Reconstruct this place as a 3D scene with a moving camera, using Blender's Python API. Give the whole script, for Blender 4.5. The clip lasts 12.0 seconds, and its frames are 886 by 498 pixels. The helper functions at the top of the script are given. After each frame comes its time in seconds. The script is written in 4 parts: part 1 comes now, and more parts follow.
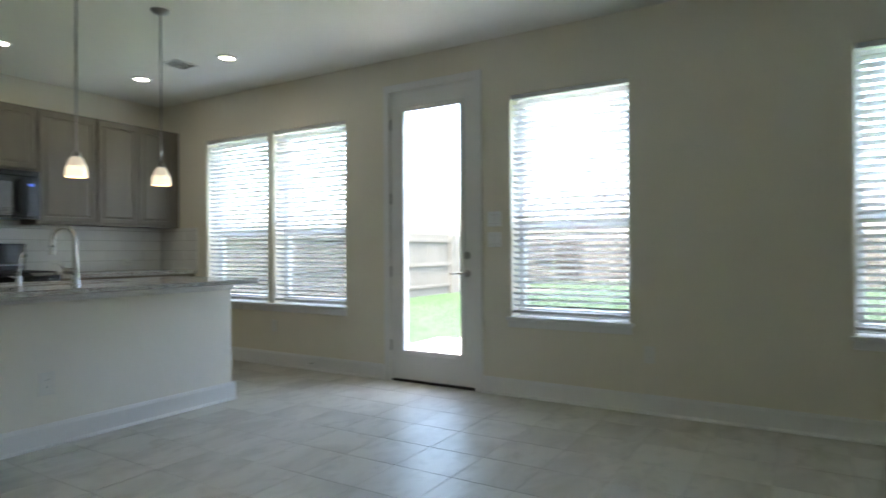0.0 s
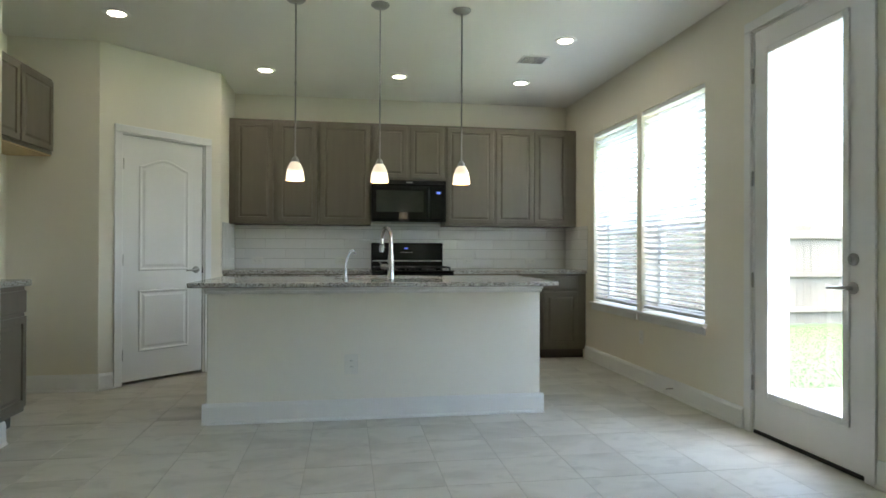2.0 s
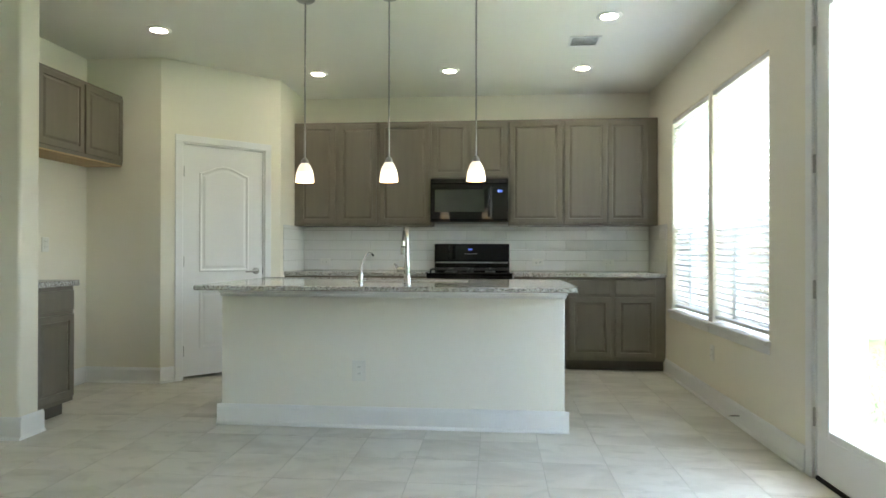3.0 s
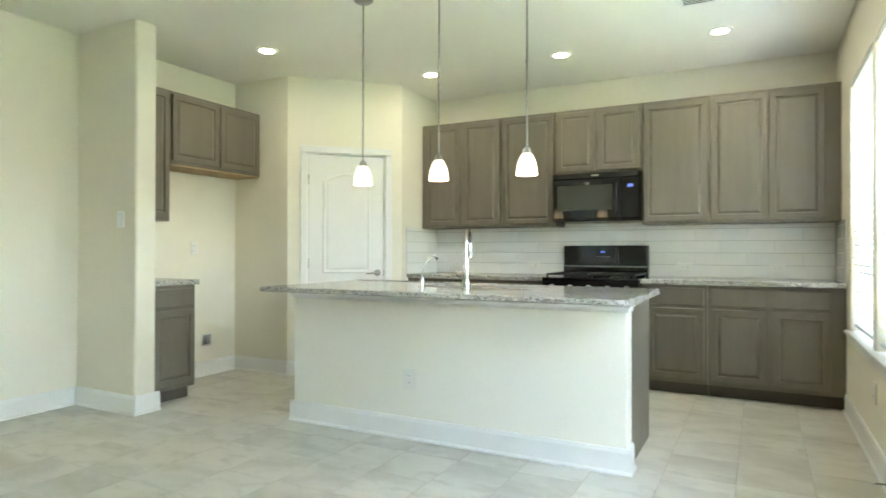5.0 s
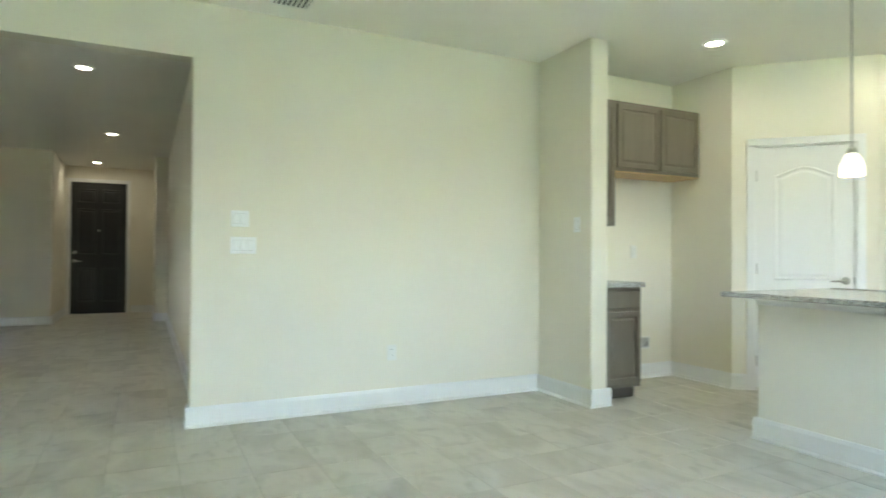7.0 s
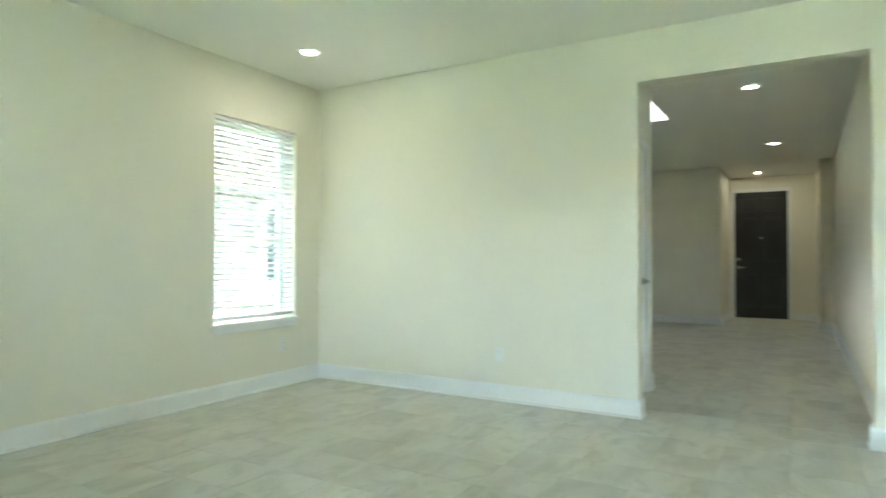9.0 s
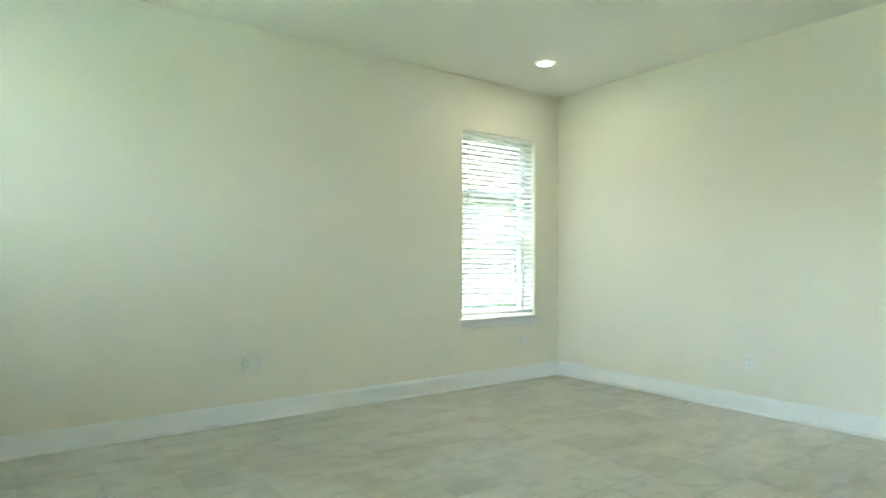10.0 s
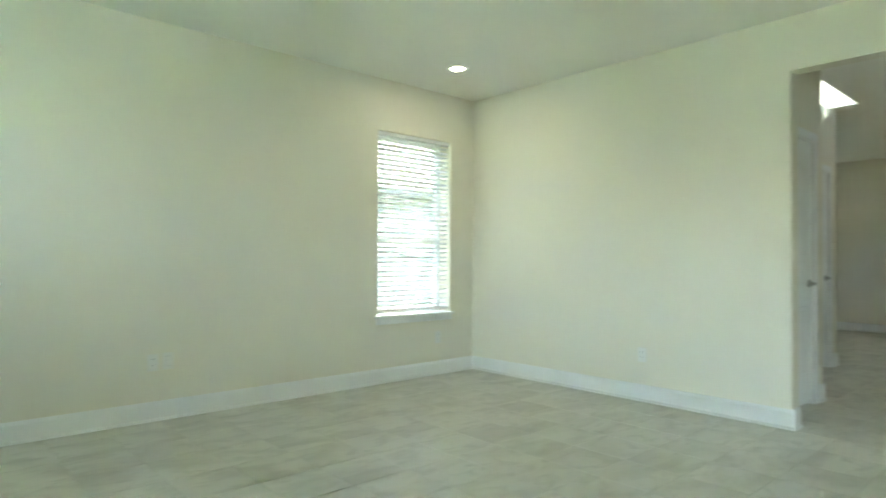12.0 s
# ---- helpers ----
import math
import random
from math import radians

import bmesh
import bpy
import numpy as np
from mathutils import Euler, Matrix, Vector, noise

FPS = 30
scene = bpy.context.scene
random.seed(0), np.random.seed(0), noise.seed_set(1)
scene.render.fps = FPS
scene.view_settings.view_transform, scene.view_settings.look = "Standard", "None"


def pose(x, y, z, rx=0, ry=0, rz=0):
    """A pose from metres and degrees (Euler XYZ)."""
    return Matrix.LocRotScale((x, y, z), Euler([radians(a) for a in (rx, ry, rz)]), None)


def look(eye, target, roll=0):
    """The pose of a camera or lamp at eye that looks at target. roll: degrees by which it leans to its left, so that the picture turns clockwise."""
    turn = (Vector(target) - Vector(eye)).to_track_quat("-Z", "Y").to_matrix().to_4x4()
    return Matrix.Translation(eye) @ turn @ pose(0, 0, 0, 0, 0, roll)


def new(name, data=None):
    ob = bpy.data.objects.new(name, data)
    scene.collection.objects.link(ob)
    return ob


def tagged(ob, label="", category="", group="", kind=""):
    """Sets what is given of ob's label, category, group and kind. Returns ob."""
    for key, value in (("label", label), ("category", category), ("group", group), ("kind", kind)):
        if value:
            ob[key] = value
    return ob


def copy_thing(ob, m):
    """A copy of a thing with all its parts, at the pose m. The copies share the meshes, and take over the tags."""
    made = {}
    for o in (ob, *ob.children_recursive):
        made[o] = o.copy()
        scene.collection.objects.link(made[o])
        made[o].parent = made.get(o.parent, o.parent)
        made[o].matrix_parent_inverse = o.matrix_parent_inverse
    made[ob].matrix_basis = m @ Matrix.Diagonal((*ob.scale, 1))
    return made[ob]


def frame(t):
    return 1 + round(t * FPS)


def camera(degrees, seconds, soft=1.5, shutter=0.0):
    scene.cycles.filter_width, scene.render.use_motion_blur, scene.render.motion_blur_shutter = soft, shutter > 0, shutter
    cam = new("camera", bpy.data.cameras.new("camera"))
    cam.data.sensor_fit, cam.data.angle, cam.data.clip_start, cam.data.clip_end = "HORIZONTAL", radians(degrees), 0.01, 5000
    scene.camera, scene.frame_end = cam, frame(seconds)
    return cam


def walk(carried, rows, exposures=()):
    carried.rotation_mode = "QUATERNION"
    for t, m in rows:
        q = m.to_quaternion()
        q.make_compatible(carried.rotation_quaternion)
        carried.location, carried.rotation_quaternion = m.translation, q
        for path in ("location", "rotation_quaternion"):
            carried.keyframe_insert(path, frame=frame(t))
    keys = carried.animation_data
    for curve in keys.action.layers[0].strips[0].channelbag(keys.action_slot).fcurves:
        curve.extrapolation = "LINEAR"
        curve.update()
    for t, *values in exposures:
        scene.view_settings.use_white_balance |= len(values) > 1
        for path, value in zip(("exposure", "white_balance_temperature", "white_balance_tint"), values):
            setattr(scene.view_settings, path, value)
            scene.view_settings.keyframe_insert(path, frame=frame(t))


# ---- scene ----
cam = camera(72.4, 12.0, soft=1.5, shutter=0.4)
PATH = [
    (0, (-4.189, -6.287, 1.102), (-2.482, -5.245, 1.109), -0.31),
    (0.5, (-3.816, -6.393, 1.103), (-2.464, -4.919, 1.110), -0.14),
    (1, (-3.386, -6.514, 1.080), (-2.447, -4.749, 1.091), 0.06),
    (1.5, (-2.934, -6.584, 1.077), (-2.327, -4.679, 1.090), 0.08),
    (2, (-2.458, -6.570, 1.095), (-2.143, -4.595, 1.105), 0.22),
    (2.5, (-1.994, -6.469, 1.110), (-1.919, -4.471, 1.118), 0.07),
    (3, (-1.567, -6.335, 1.116), (-1.740, -4.342, 1.123), 0.12),
    (3.2, (-1.388, -6.240, 1.104), (-1.659, -4.259, 1.116), 0.18),
    (4.8, (-0.563, -5.715, 1.123), (-1.423, -3.909, 1.134), 0.15),
    (5, (-0.550, -5.719, 1.132), (-1.476, -3.946, 1.141), 0.10),
    (5.5, (-0.541, -5.721, 1.124), (-1.697, -4.090, 1.141), 0.07),
    (6, (-0.622, -5.777, 1.109), (-1.988, -4.316, 1.132), -0.02),
    (6.5, (-0.756, -5.877, 1.109), (-2.355, -4.677, 1.133), 0.20),
    (7, (-0.838, -5.952, 1.109), (-2.632, -5.069, 1.133), 0.35),
    (7.2, (-0.840, -5.968, 1.103), (-2.687, -5.201, 1.131), 0.35),
    (8.8, (-0.681, -6.041, 1.110), (-2.488, -6.898, 1.144), -0.02),
    (9, (-0.651, -6.056, 1.114), (-2.372, -7.075, 1.151), 0.08),
    (9.5, (-0.591, -5.973, 1.130), (-2.032, -7.358, 1.164), 0.09),
    (10, (-0.566, -5.855, 1.108), (-1.747, -7.468, 1.149), 0.13),
    (10.5, (-0.459, -5.821, 1.107), (-1.559, -7.491, 1.150), 0.19),
    (11, (-0.480, -5.703, 1.105), (-1.538, -7.400, 1.146), 0.15),
    (11.5, (-0.462, -5.685, 1.105), (-1.583, -7.342, 1.140), 0.47),
    (12, (-0.632, -5.633, 1.108), (-1.976, -7.114, 1.144), 0.31),
]
EXPOSURES = [(0.0, 5.21, 6510, 9), (1.5, 5.46, 6670, 8), (3.0, 6.13, 6940, 5), (5.0, 6.82, 7140, 1.5), (7.0, 6.78, 6800, 0), (9.0, 7.03, 6570, -6), (10.5, 6.87, 6630, -5), (12.0, 6.82, 6640, -6)]
walk(cam, [(t, look(eye, target, roll)) for t, eye, target, roll in PATH], EXPOSURES)

# ---- world and sun ----
SUN_ELEVATION, SUN_TOWARDS = radians(70), radians(200)  # angle from +x, counter-clockwise, towards the sun
world = bpy.data.worlds.new("sky")
scene.world = world
world.use_nodes = True
wn = world.node_tree
sky = wn.nodes.new("ShaderNodeTexSky")
sky.sky_type, sky.sun_disc = "NISHITA", False
sky.sun_elevation, sky.sun_rotation = SUN_ELEVATION, radians(90) - SUN_TOWARDS
sky.air_density, sky.dust_density, sky.ozone_density = 1.0, 6.0, 1.0
wn.links.new(sky.outputs[0], wn.nodes["Background"].inputs[0])
wn.nodes["Background"].inputs[1].default_value = 0.15
sun = new("sun", bpy.data.lights.new("sun", "SUN"))
sun.data.energy, sun.data.angle, sun.data.color = 0.55, radians(12), (1.0, 0.96, 0.9)
sun_way = Vector((math.cos(SUN_ELEVATION) * math.cos(SUN_TOWARDS), math.cos(SUN_ELEVATION) * math.sin(SUN_TOWARDS), math.sin(SUN_ELEVATION)))
sun.matrix_world = look(sun_way * 60, (0, 0, 0))

# ---- materials ----
def material(name, colour, rough=0.5, metal=0.0, spread=0.0, scale=6.0, bump=0.0, bump_scale=60.0, second=None, spots=0.5, random_hue=0.0, detail=4.0, stretch=None):
    """A surface with broad variation (spread or a second colour) and fine relief, at real-world size."""
    m = bpy.data.materials.new(name)
    m.use_nodes = True
    t = m.node_tree
    n, l = t.nodes, t.links
    b = n["Principled BSDF"]
    b.inputs["Roughness"].default_value, b.inputs["Metallic"].default_value = rough, metal
    co = n.new("ShaderNodeTexCoord")
    mp = n.new("ShaderNodeMapping")
    l.new(co.outputs["Object"], mp.inputs[0])
    if stretch:
        mp.inputs["Scale"].default_value = stretch
    nz = n.new("ShaderNodeTexNoise")
    nz.inputs["Scale"].default_value, nz.inputs["Detail"].default_value = scale, detail
    l.new(mp.outputs[0], nz.inputs["Vector"])
    ramp = n.new("ShaderNodeValToRGB")
    dark = second or tuple(c * (1 - spread) for c in colour)
    ramp.color_ramp.elements[0].position, ramp.color_ramp.elements[1].position = spots - 0.2, spots + 0.2
    ramp.color_ramp.elements[0].color, ramp.color_ramp.elements[1].color = (*dark, 1), (*colour, 1)
    l.new(nz.outputs["Fac"], ramp.inputs[0])
    out = ramp.outputs[0]
    if random_hue:
        info, hsv, rng = n.new("ShaderNodeObjectInfo"), n.new("ShaderNodeHueSaturation"), n.new("ShaderNodeMapRange")
        rng.inputs["To Min"].default_value, rng.inputs["To Max"].default_value = 1 - random_hue, 1 + random_hue
        l.new(info.outputs["Random"], rng.inputs["Value"])
        l.new(rng.outputs[0], hsv.inputs["Value"])
        l.new(out, hsv.inputs["Color"])
        out = hsv.outputs[0]
    l.new(out, b.inputs["Base Color"])
    if bump:
        n2, bp = n.new("ShaderNodeTexNoise"), n.new("ShaderNodeBump")
        n2.inputs["Scale"].default_value, n2.inputs["Detail"].default_value = bump_scale, 3
        l.new(mp.outputs[0], n2.inputs["Vector"])
        l.new(n2.outputs["Fac"], bp.inputs["Height"])
        bp.inputs["Strength"].default_value, bp.inputs["Distance"].default_value = bump, 0.004
        l.new(bp.outputs[0], b.inputs["Normal"])
    return m


def glowing(name, colour, strength):
    m = bpy.data.materials.new(name)
    m.use_nodes = True
    b = m.node_tree.nodes["Principled BSDF"]
    b.inputs["Base Color"].default_value = (*colour, 1)
    b.inputs["Emission Color"].default_value, b.inputs["Emission Strength"].default_value = (*colour, 1), strength
    return m


def clear_glass(name, tint=(0.985, 0.99, 0.988)):
    """A thin pane: see-through, with a Fresnel gloss."""
    m = bpy.data.materials.new(name)
    m.use_nodes = True
    n, l = m.node_tree.nodes, m.node_tree.links
    n.remove(n["Principled BSDF"])
    tr, gl, lw, mx = (n.new("ShaderNode" + k) for k in ("BsdfTransparent", "BsdfGlossy", "LayerWeight", "MixShader"))
    pw, sc = n.new("ShaderNodeMath"), n.new("ShaderNodeMath")
    pw.operation, pw.inputs[1].default_value = "POWER", 4.0
    sc.operation, sc.inputs[1].default_value, sc.inputs[2].default_value = "MULTIPLY_ADD", 0.7, 0.035
    tr.inputs[0].default_value = (*tint, 1)
    gl.inputs["Roughness"].default_value = 0.02
    l.new(lw.outputs["Facing"], pw.inputs[0])
    l.new(pw.outputs[0], sc.inputs[0])
    l.new(sc.outputs[0], mx.inputs[0])
    l.new(tr.outputs[0], mx.inputs[1])
    l.new(gl.outputs[0], mx.inputs[2])
    l.new(mx.outputs[0], n["Material Output"].inputs[0])
    return m


def granite_stone():
    """Polished granite: crystals of cream, grey, brown and black, with cloudy drifts."""
    m = material("granite", (0.5, 0.48, 0.45), 0.12)
    n, l = m.node_tree.nodes, m.node_tree.links
    b = n["Principled BSDF"]
    co, warp, bend, cell, split, ramp = (n.new("ShaderNode" + k) for k in ("TexCoord", "TexNoise", "VectorMath", "TexVoronoi", "SeparateColor", "ValToRGB"))
    warp.inputs["Scale"].default_value, warp.inputs["Detail"].default_value = 140, 3
    bend.operation = "MULTIPLY_ADD"
    bend.inputs[1].default_value = (0.012, 0.012, 0.012)
    l.new(co.outputs["Object"], warp.inputs["Vector"])
    l.new(warp.outputs["Color"], bend.inputs[0])
    l.new(co.outputs["Object"], bend.inputs[2])
    cell.inputs["Scale"].default_value = 165
    l.new(bend.outputs[0], cell.inputs["Vector"])
    l.new(cell.outputs["Color"], split.inputs[0])
    drift, add = n.new("ShaderNodeTexNoise"), n.new("ShaderNodeMath")
    drift.inputs["Scale"].default_value, drift.inputs["Detail"].default_value = 14, 4
    l.new(co.outputs["Object"], drift.inputs["Vector"])
    add.operation = "MULTIPLY_ADD"
    add.inputs[1].default_value = 0.5
    l.new(drift.outputs["Fac"], add.inputs[0])
    l.new(split.outputs[0], add.inputs[2])
    r = ramp.color_ramp
    r.interpolation = "CONSTANT"
    r.elements[0].color = (0.15, 0.142, 0.135, 1)
    r.elements[1].position, r.elements[1].color = 0.37, (0.27, 0.255, 0.24, 1)
    for at, tint in ((0.54, (0.36, 0.315, 0.28, 1)), (0.68, (0.50, 0.48, 0.45, 1)), (1.0, (0.60, 0.585, 0.555, 1))):
        r.elements.new(at).color = tint
    l.new(add.outputs[0], ramp.inputs[0])
    l.new(ramp.outputs[0], b.inputs["Base Color"])
    return m


def floor_tile_glaze():
    """Pale grey-beige porcelain with smoky smears, different on each tile."""
    m = material("floor_tile", (0.54, 0.52, 0.475), 0.42)
    n, l = m.node_tree.nodes, m.node_tree.links
    b = n["Principled BSDF"]
    co, info, add, mul = (n.new("ShaderNode" + k) for k in ("TexCoord", "ObjectInfo", "VectorMath", "VectorMath"))
    mul.operation = "SCALE"
    mul.inputs["Scale"].default_value = 17.0
    comb = n.new("ShaderNodeCombineXYZ")
    geo, both = n.new("ShaderNodeNewGeometry"), n.new("ShaderNodeMath")
    both.operation = "ADD"
    l.new(info.outputs["Random"], both.inputs[0])
    l.new(geo.outputs["Random Per Island"], both.inputs[1])
    for i in range(2):
        l.new(both.outputs[0], comb.inputs[i])
    l.new(comb.outputs[0], mul.inputs[0])
    l.new(co.outputs["Object"], add.inputs[0])
    l.new(mul.outputs[0], add.inputs[1])
    mp = n.new("ShaderNodeMapping")
    mp.inputs["Rotation"].default_value = (0, 0, 0.5)
    mp.inputs["Scale"].default_value = (1.0, 1.8, 1.0)
    l.new(add.outputs[0], mp.inputs[0])
    colour = None
    for scale, detail, lo, hi, tint in ((1.7, 6, 0.45, 0.76, (0.455, 0.425, 0.365)), (6, 8, 0.52, 0.80, (0.47, 0.44, 0.38))):
        nz, rp, mx = n.new("ShaderNodeTexNoise"), n.new("ShaderNodeValToRGB"), n.new("ShaderNodeMix")
        nz.inputs["Scale"].default_value, nz.inputs["Detail"].default_value, nz.inputs["Distortion"].default_value = scale, detail, 0.7
        l.new(mp.outputs[0], nz.inputs["Vector"])
        rp.color_ramp.elements[0].position, rp.color_ramp.elements[1].position = lo, hi
        l.new(nz.outputs["Fac"], rp.inputs[0])
        mx.data_type = "RGBA"
        l.new(rp.outputs[0], mx.inputs["Factor"])
        if colour:
            l.new(colour, mx.inputs["A"])
        else:
            mx.inputs["A"].default_value = (0.625, 0.592, 0.525, 1)
        mx.inputs["B"].default_value = (*tint, 1)
        colour = mx.outputs["Result"]
    hsv, rng = n.new("ShaderNodeHueSaturation"), n.new("ShaderNodeMapRange")
    rng.inputs["From Max"].default_value, rng.inputs["To Min"].default_value, rng.inputs["To Max"].default_value = 2.0, 0.97, 1.03
    l.new(both.outputs[0], rng.inputs["Value"])
    l.new(rng.outputs[0], hsv.inputs["Value"])
    l.new(colour, hsv.inputs["Color"])
    l.new(hsv.outputs[0], b.inputs["Base Color"])
    return m


WALL = material("cream_wall_paint", (0.80, 0.752, 0.635), 0.6, spread=0.03, scale=1.2, bump=0.12, bump_scale=90)
ISLAND_PAINT = material("island_paint", (0.85, 0.82, 0.735), 0.55, spread=0.03, scale=1.5, bump=0.1, bump_scale=90)
CEILING = material("ceiling_paint", (0.86, 0.835, 0.755), 0.85, spread=0.03, scale=1.0, bump=0.3, bump_scale=120)
TRIM = material("white_trim_paint", (0.82, 0.81, 0.79), 0.35, spread=0.03, scale=3, bump=0.03, bump_scale=40)
DOOR_WHITE = material("white_door_paint", (0.82, 0.81, 0.79), 0.4, spread=0.02, scale=4, bump=0.06, bump_scale=150, stretch=(1, 1, 0.08))
CABINET = material("taupe_cabinet_stain", (0.174, 0.149, 0.114), 0.42, spread=0.11, scale=5, bump=0.05, bump_scale=60, stretch=(4, 4, 0.5))
CABINET_DARK = material("cabinet_toe_kick", (0.105, 0.091, 0.072), 0.6, spread=0.2)
RAW_WOOD = material("raw_maple_ply", (0.52, 0.36, 0.19), 0.6, spread=0.2, scale=8, stretch=(1, 8, 1))
GRANITE = granite_stone()
TILE = material("white_wall_tile", (0.83, 0.82, 0.79), 0.1, spread=0.03, scale=4, bump=0.05, bump_scale=14, random_hue=0.03)
GROUT = material("pale_grout", (0.62, 0.61, 0.57), 0.9, spread=0.1, scale=30)
FLOOR_TILE = floor_tile_glaze()
FLOOR_GROUT = material("floor_grout", (0.52, 0.49, 0.43), 0.85, spread=0.15, scale=20)
BLACK = material("black_enamel", (0.012, 0.012, 0.013), 0.12, spread=0.2)
BLACK_GLASS = material("black_oven_glass", (0.008, 0.008, 0.009), 0.04, spread=0.1)
MICRO_WINDOW = material("microwave_window", (0.052, 0.054, 0.046), 0.1, spread=0.2)
IRON = material("cast_iron", (0.02, 0.02, 0.021), 0.55, spread=0.3, scale=40, bump=0.2, bump_scale=200)
CHROME = material("polished_chrome", (0.62, 0.63, 0.64), 0.04, 1.0, spread=0.03)
NICKEL = material("brushed_nickel", (0.40, 0.385, 0.36), 0.3, 1.0, spread=0.08, scale=30)
STEEL = material("sink_steel", (0.55, 0.55, 0.55), 0.3, 1.0, spread=0.1, scale=20)
PLASTIC = material("white_plastic", (0.79, 0.775, 0.72), 0.35, spread=0.02)
DUCT_SHADE = material("grey_duct", (0.06, 0.06, 0.059), 0.7, spread=0.2)
SWITCH_WHITE = material("bright_switch_plastic", (0.88, 0.88, 0.87), 0.3, spread=0.02)
SLOT = material("dark_slot", (0.03, 0.03, 0.03), 0.7, spread=0.1)
VINYL = material("white_vinyl", (0.83, 0.84, 0.83), 0.35, spread=0.02)
BLIND = material("white_vinyl_slat", (0.72, 0.72, 0.70), 0.4, spread=0.03, scale=5)
# Thin vinyl lets some of the daylight through.
bt = BLIND.node_tree
thin, blend = bt.nodes.new("ShaderNodeBsdfTranslucent"), bt.nodes.new("ShaderNodeMixShader")
thin.inputs["Color"].default_value, blend.inputs[0].default_value = (0.84, 0.85, 0.82, 1), 0.03
bt.links.new(bt.nodes["Principled BSDF"].outputs[0], blend.inputs[1])
bt.links.new(thin.outputs[0], blend.inputs[2])
bt.links.new(blend.outputs[0], bt.nodes["Material Output"].inputs[0])
CORD = material("blind_cord", (0.75, 0.75, 0.72), 0.8, spread=0.05)
DARK_DOOR = material("black_stained_door", (0.009, 0.0085, 0.009), 0.44, spread=0.3, scale=5, bump=0.06, bump_scale=60, stretch=(4, 4, 0.4))
BRONZE = material("dark_threshold", (0.025, 0.022, 0.02), 0.5, 0.4, spread=0.2)
SHADE = glowing("frosted_lamp_glass", (1.0, 0.86, 0.68), 0.013)
SHADE_HOT = glowing("lit_frosted_lamp_glass", (1.0, 0.82, 0.58), 0.034)
LENS = glowing("downlight_lens", (1.0, 0.91, 0.78), 1.5)
HALL_LENS = glowing("hall_downlight_lens", (1.0, 0.92, 0.80), 0.4)
DISPLAY = glowing("blue_display", (0.15, 0.25, 1.0), 0.005)
GLASS = clear_glass("window_glass")
# Door pane is tinted to hold back the over-bright yard behind it.
DOOR_GLASS = clear_glass("coated_door_glass", (0.75, 0.765, 0.755))


def screen_mesh(name, cover):
    """Fine dark wire mesh that covers part of the view."""
    m = bpy.data.materials.new(name)
    m.use_nodes = True
    t = m.node_tree
    wire, hole, blend = t.nodes["Principled BSDF"], t.nodes.new("ShaderNodeBsdfTransparent"), t.nodes.new("ShaderNodeMixShader")
    wire.inputs["Base Color"].default_value, wire.inputs["Roughness"].default_value = (0.08, 0.085, 0.085, 1), 0.6
    blend.inputs[0].default_value = cover
    t.links.new(hole.outputs[0], blend.inputs[1])
    t.links.new(wire.outputs[0], blend.inputs[2])
    t.links.new(blend.outputs[0], t.nodes["Material Output"].inputs[0])
    return m


SCREEN = screen_mesh("insect_screen_mesh", 0.36)
# Added denser mesh that only dims the over-bright end window.
DIM_SCREEN = screen_mesh("dense_screen_mesh", 0.6)
GRASS = material("lawn_grass", (0.016, 0.042, 0.006), 0.8, second=(0.012, 0.033, 0.005), scale=3, bump=0.6, bump_scale=40)
BLADE = material("grass_blades", (0.018, 0.046, 0.006), 0.7, second=(0.013, 0.035, 0.005), scale=2)
CONCRETE = material("pale_concrete", (0.40, 0.385, 0.36), 0.85, spread=0.15, scale=2.5, bump=0.25, bump_scale=60)
CEDAR = material("weathered_pine", (0.125, 0.115, 0.102), 0.8, second=(0.092, 0.083, 0.072), scale=4, bump=0.3, bump_scale=30, random_hue=0.16, stretch=(6, 6, 0.6))
# Same pine with shade put into its colour, for one fence section.
CEDAR_SHADED = material("dark_stained_pine", (0.050, 0.044, 0.040), 0.8, second=(0.035, 0.031, 0.028), scale=4, bump=0.3, bump_scale=30, random_hue=0.16, stretch=(6, 6, 0.6))
SIDING = material("pale_siding", (0.30, 0.295, 0.28), 0.8, spread=0.06, scale=2, bump=0.2, bump_scale=20)
ROOF = material("grey_shingles", (0.16, 0.155, 0.15), 0.9, spread=0.3, scale=6, bump=0.5, bump_scale=18)
DARK_GLASS = material("dark_far_window", (0.03, 0.035, 0.04), 0.08, spread=0.3)


# ---- building helpers ----
def link(name, mesh, parent=None, at=None, label="", smooth=False):
    ob = new(name, mesh)
    if parent:
        ob.parent = parent
    if at is not None:
        ob.matrix_basis = at if isinstance(at, Matrix) else Matrix.Translation(at)
    if label:
        tagged(ob, label)
    return ob


def mesh_from(name, bm, mat, smooth=False):
    me = bpy.data.meshes.new(name)
    bmesh.ops.recalc_face_normals(bm, faces=bm.faces)
    if smooth:
        for fc in bm.faces:
            fc.smooth = True
        for e in bm.edges:
            if len(e.link_faces) == 2 and e.calc_face_angle(0) > 0.7:
                e.smooth = False
    bm.to_mesh(me)
    bm.free()
    me.materials.append(mat)
    return me


def part(name, bm, mat, parent=None, label="", at=None, smooth=False):
    return link(name, mesh_from(name, bm, mat, smooth), parent, at, label)


def structure(ob, label, category=""):
    return tagged(ob, label, category or ob.name.split("_")[0], kind="structure")


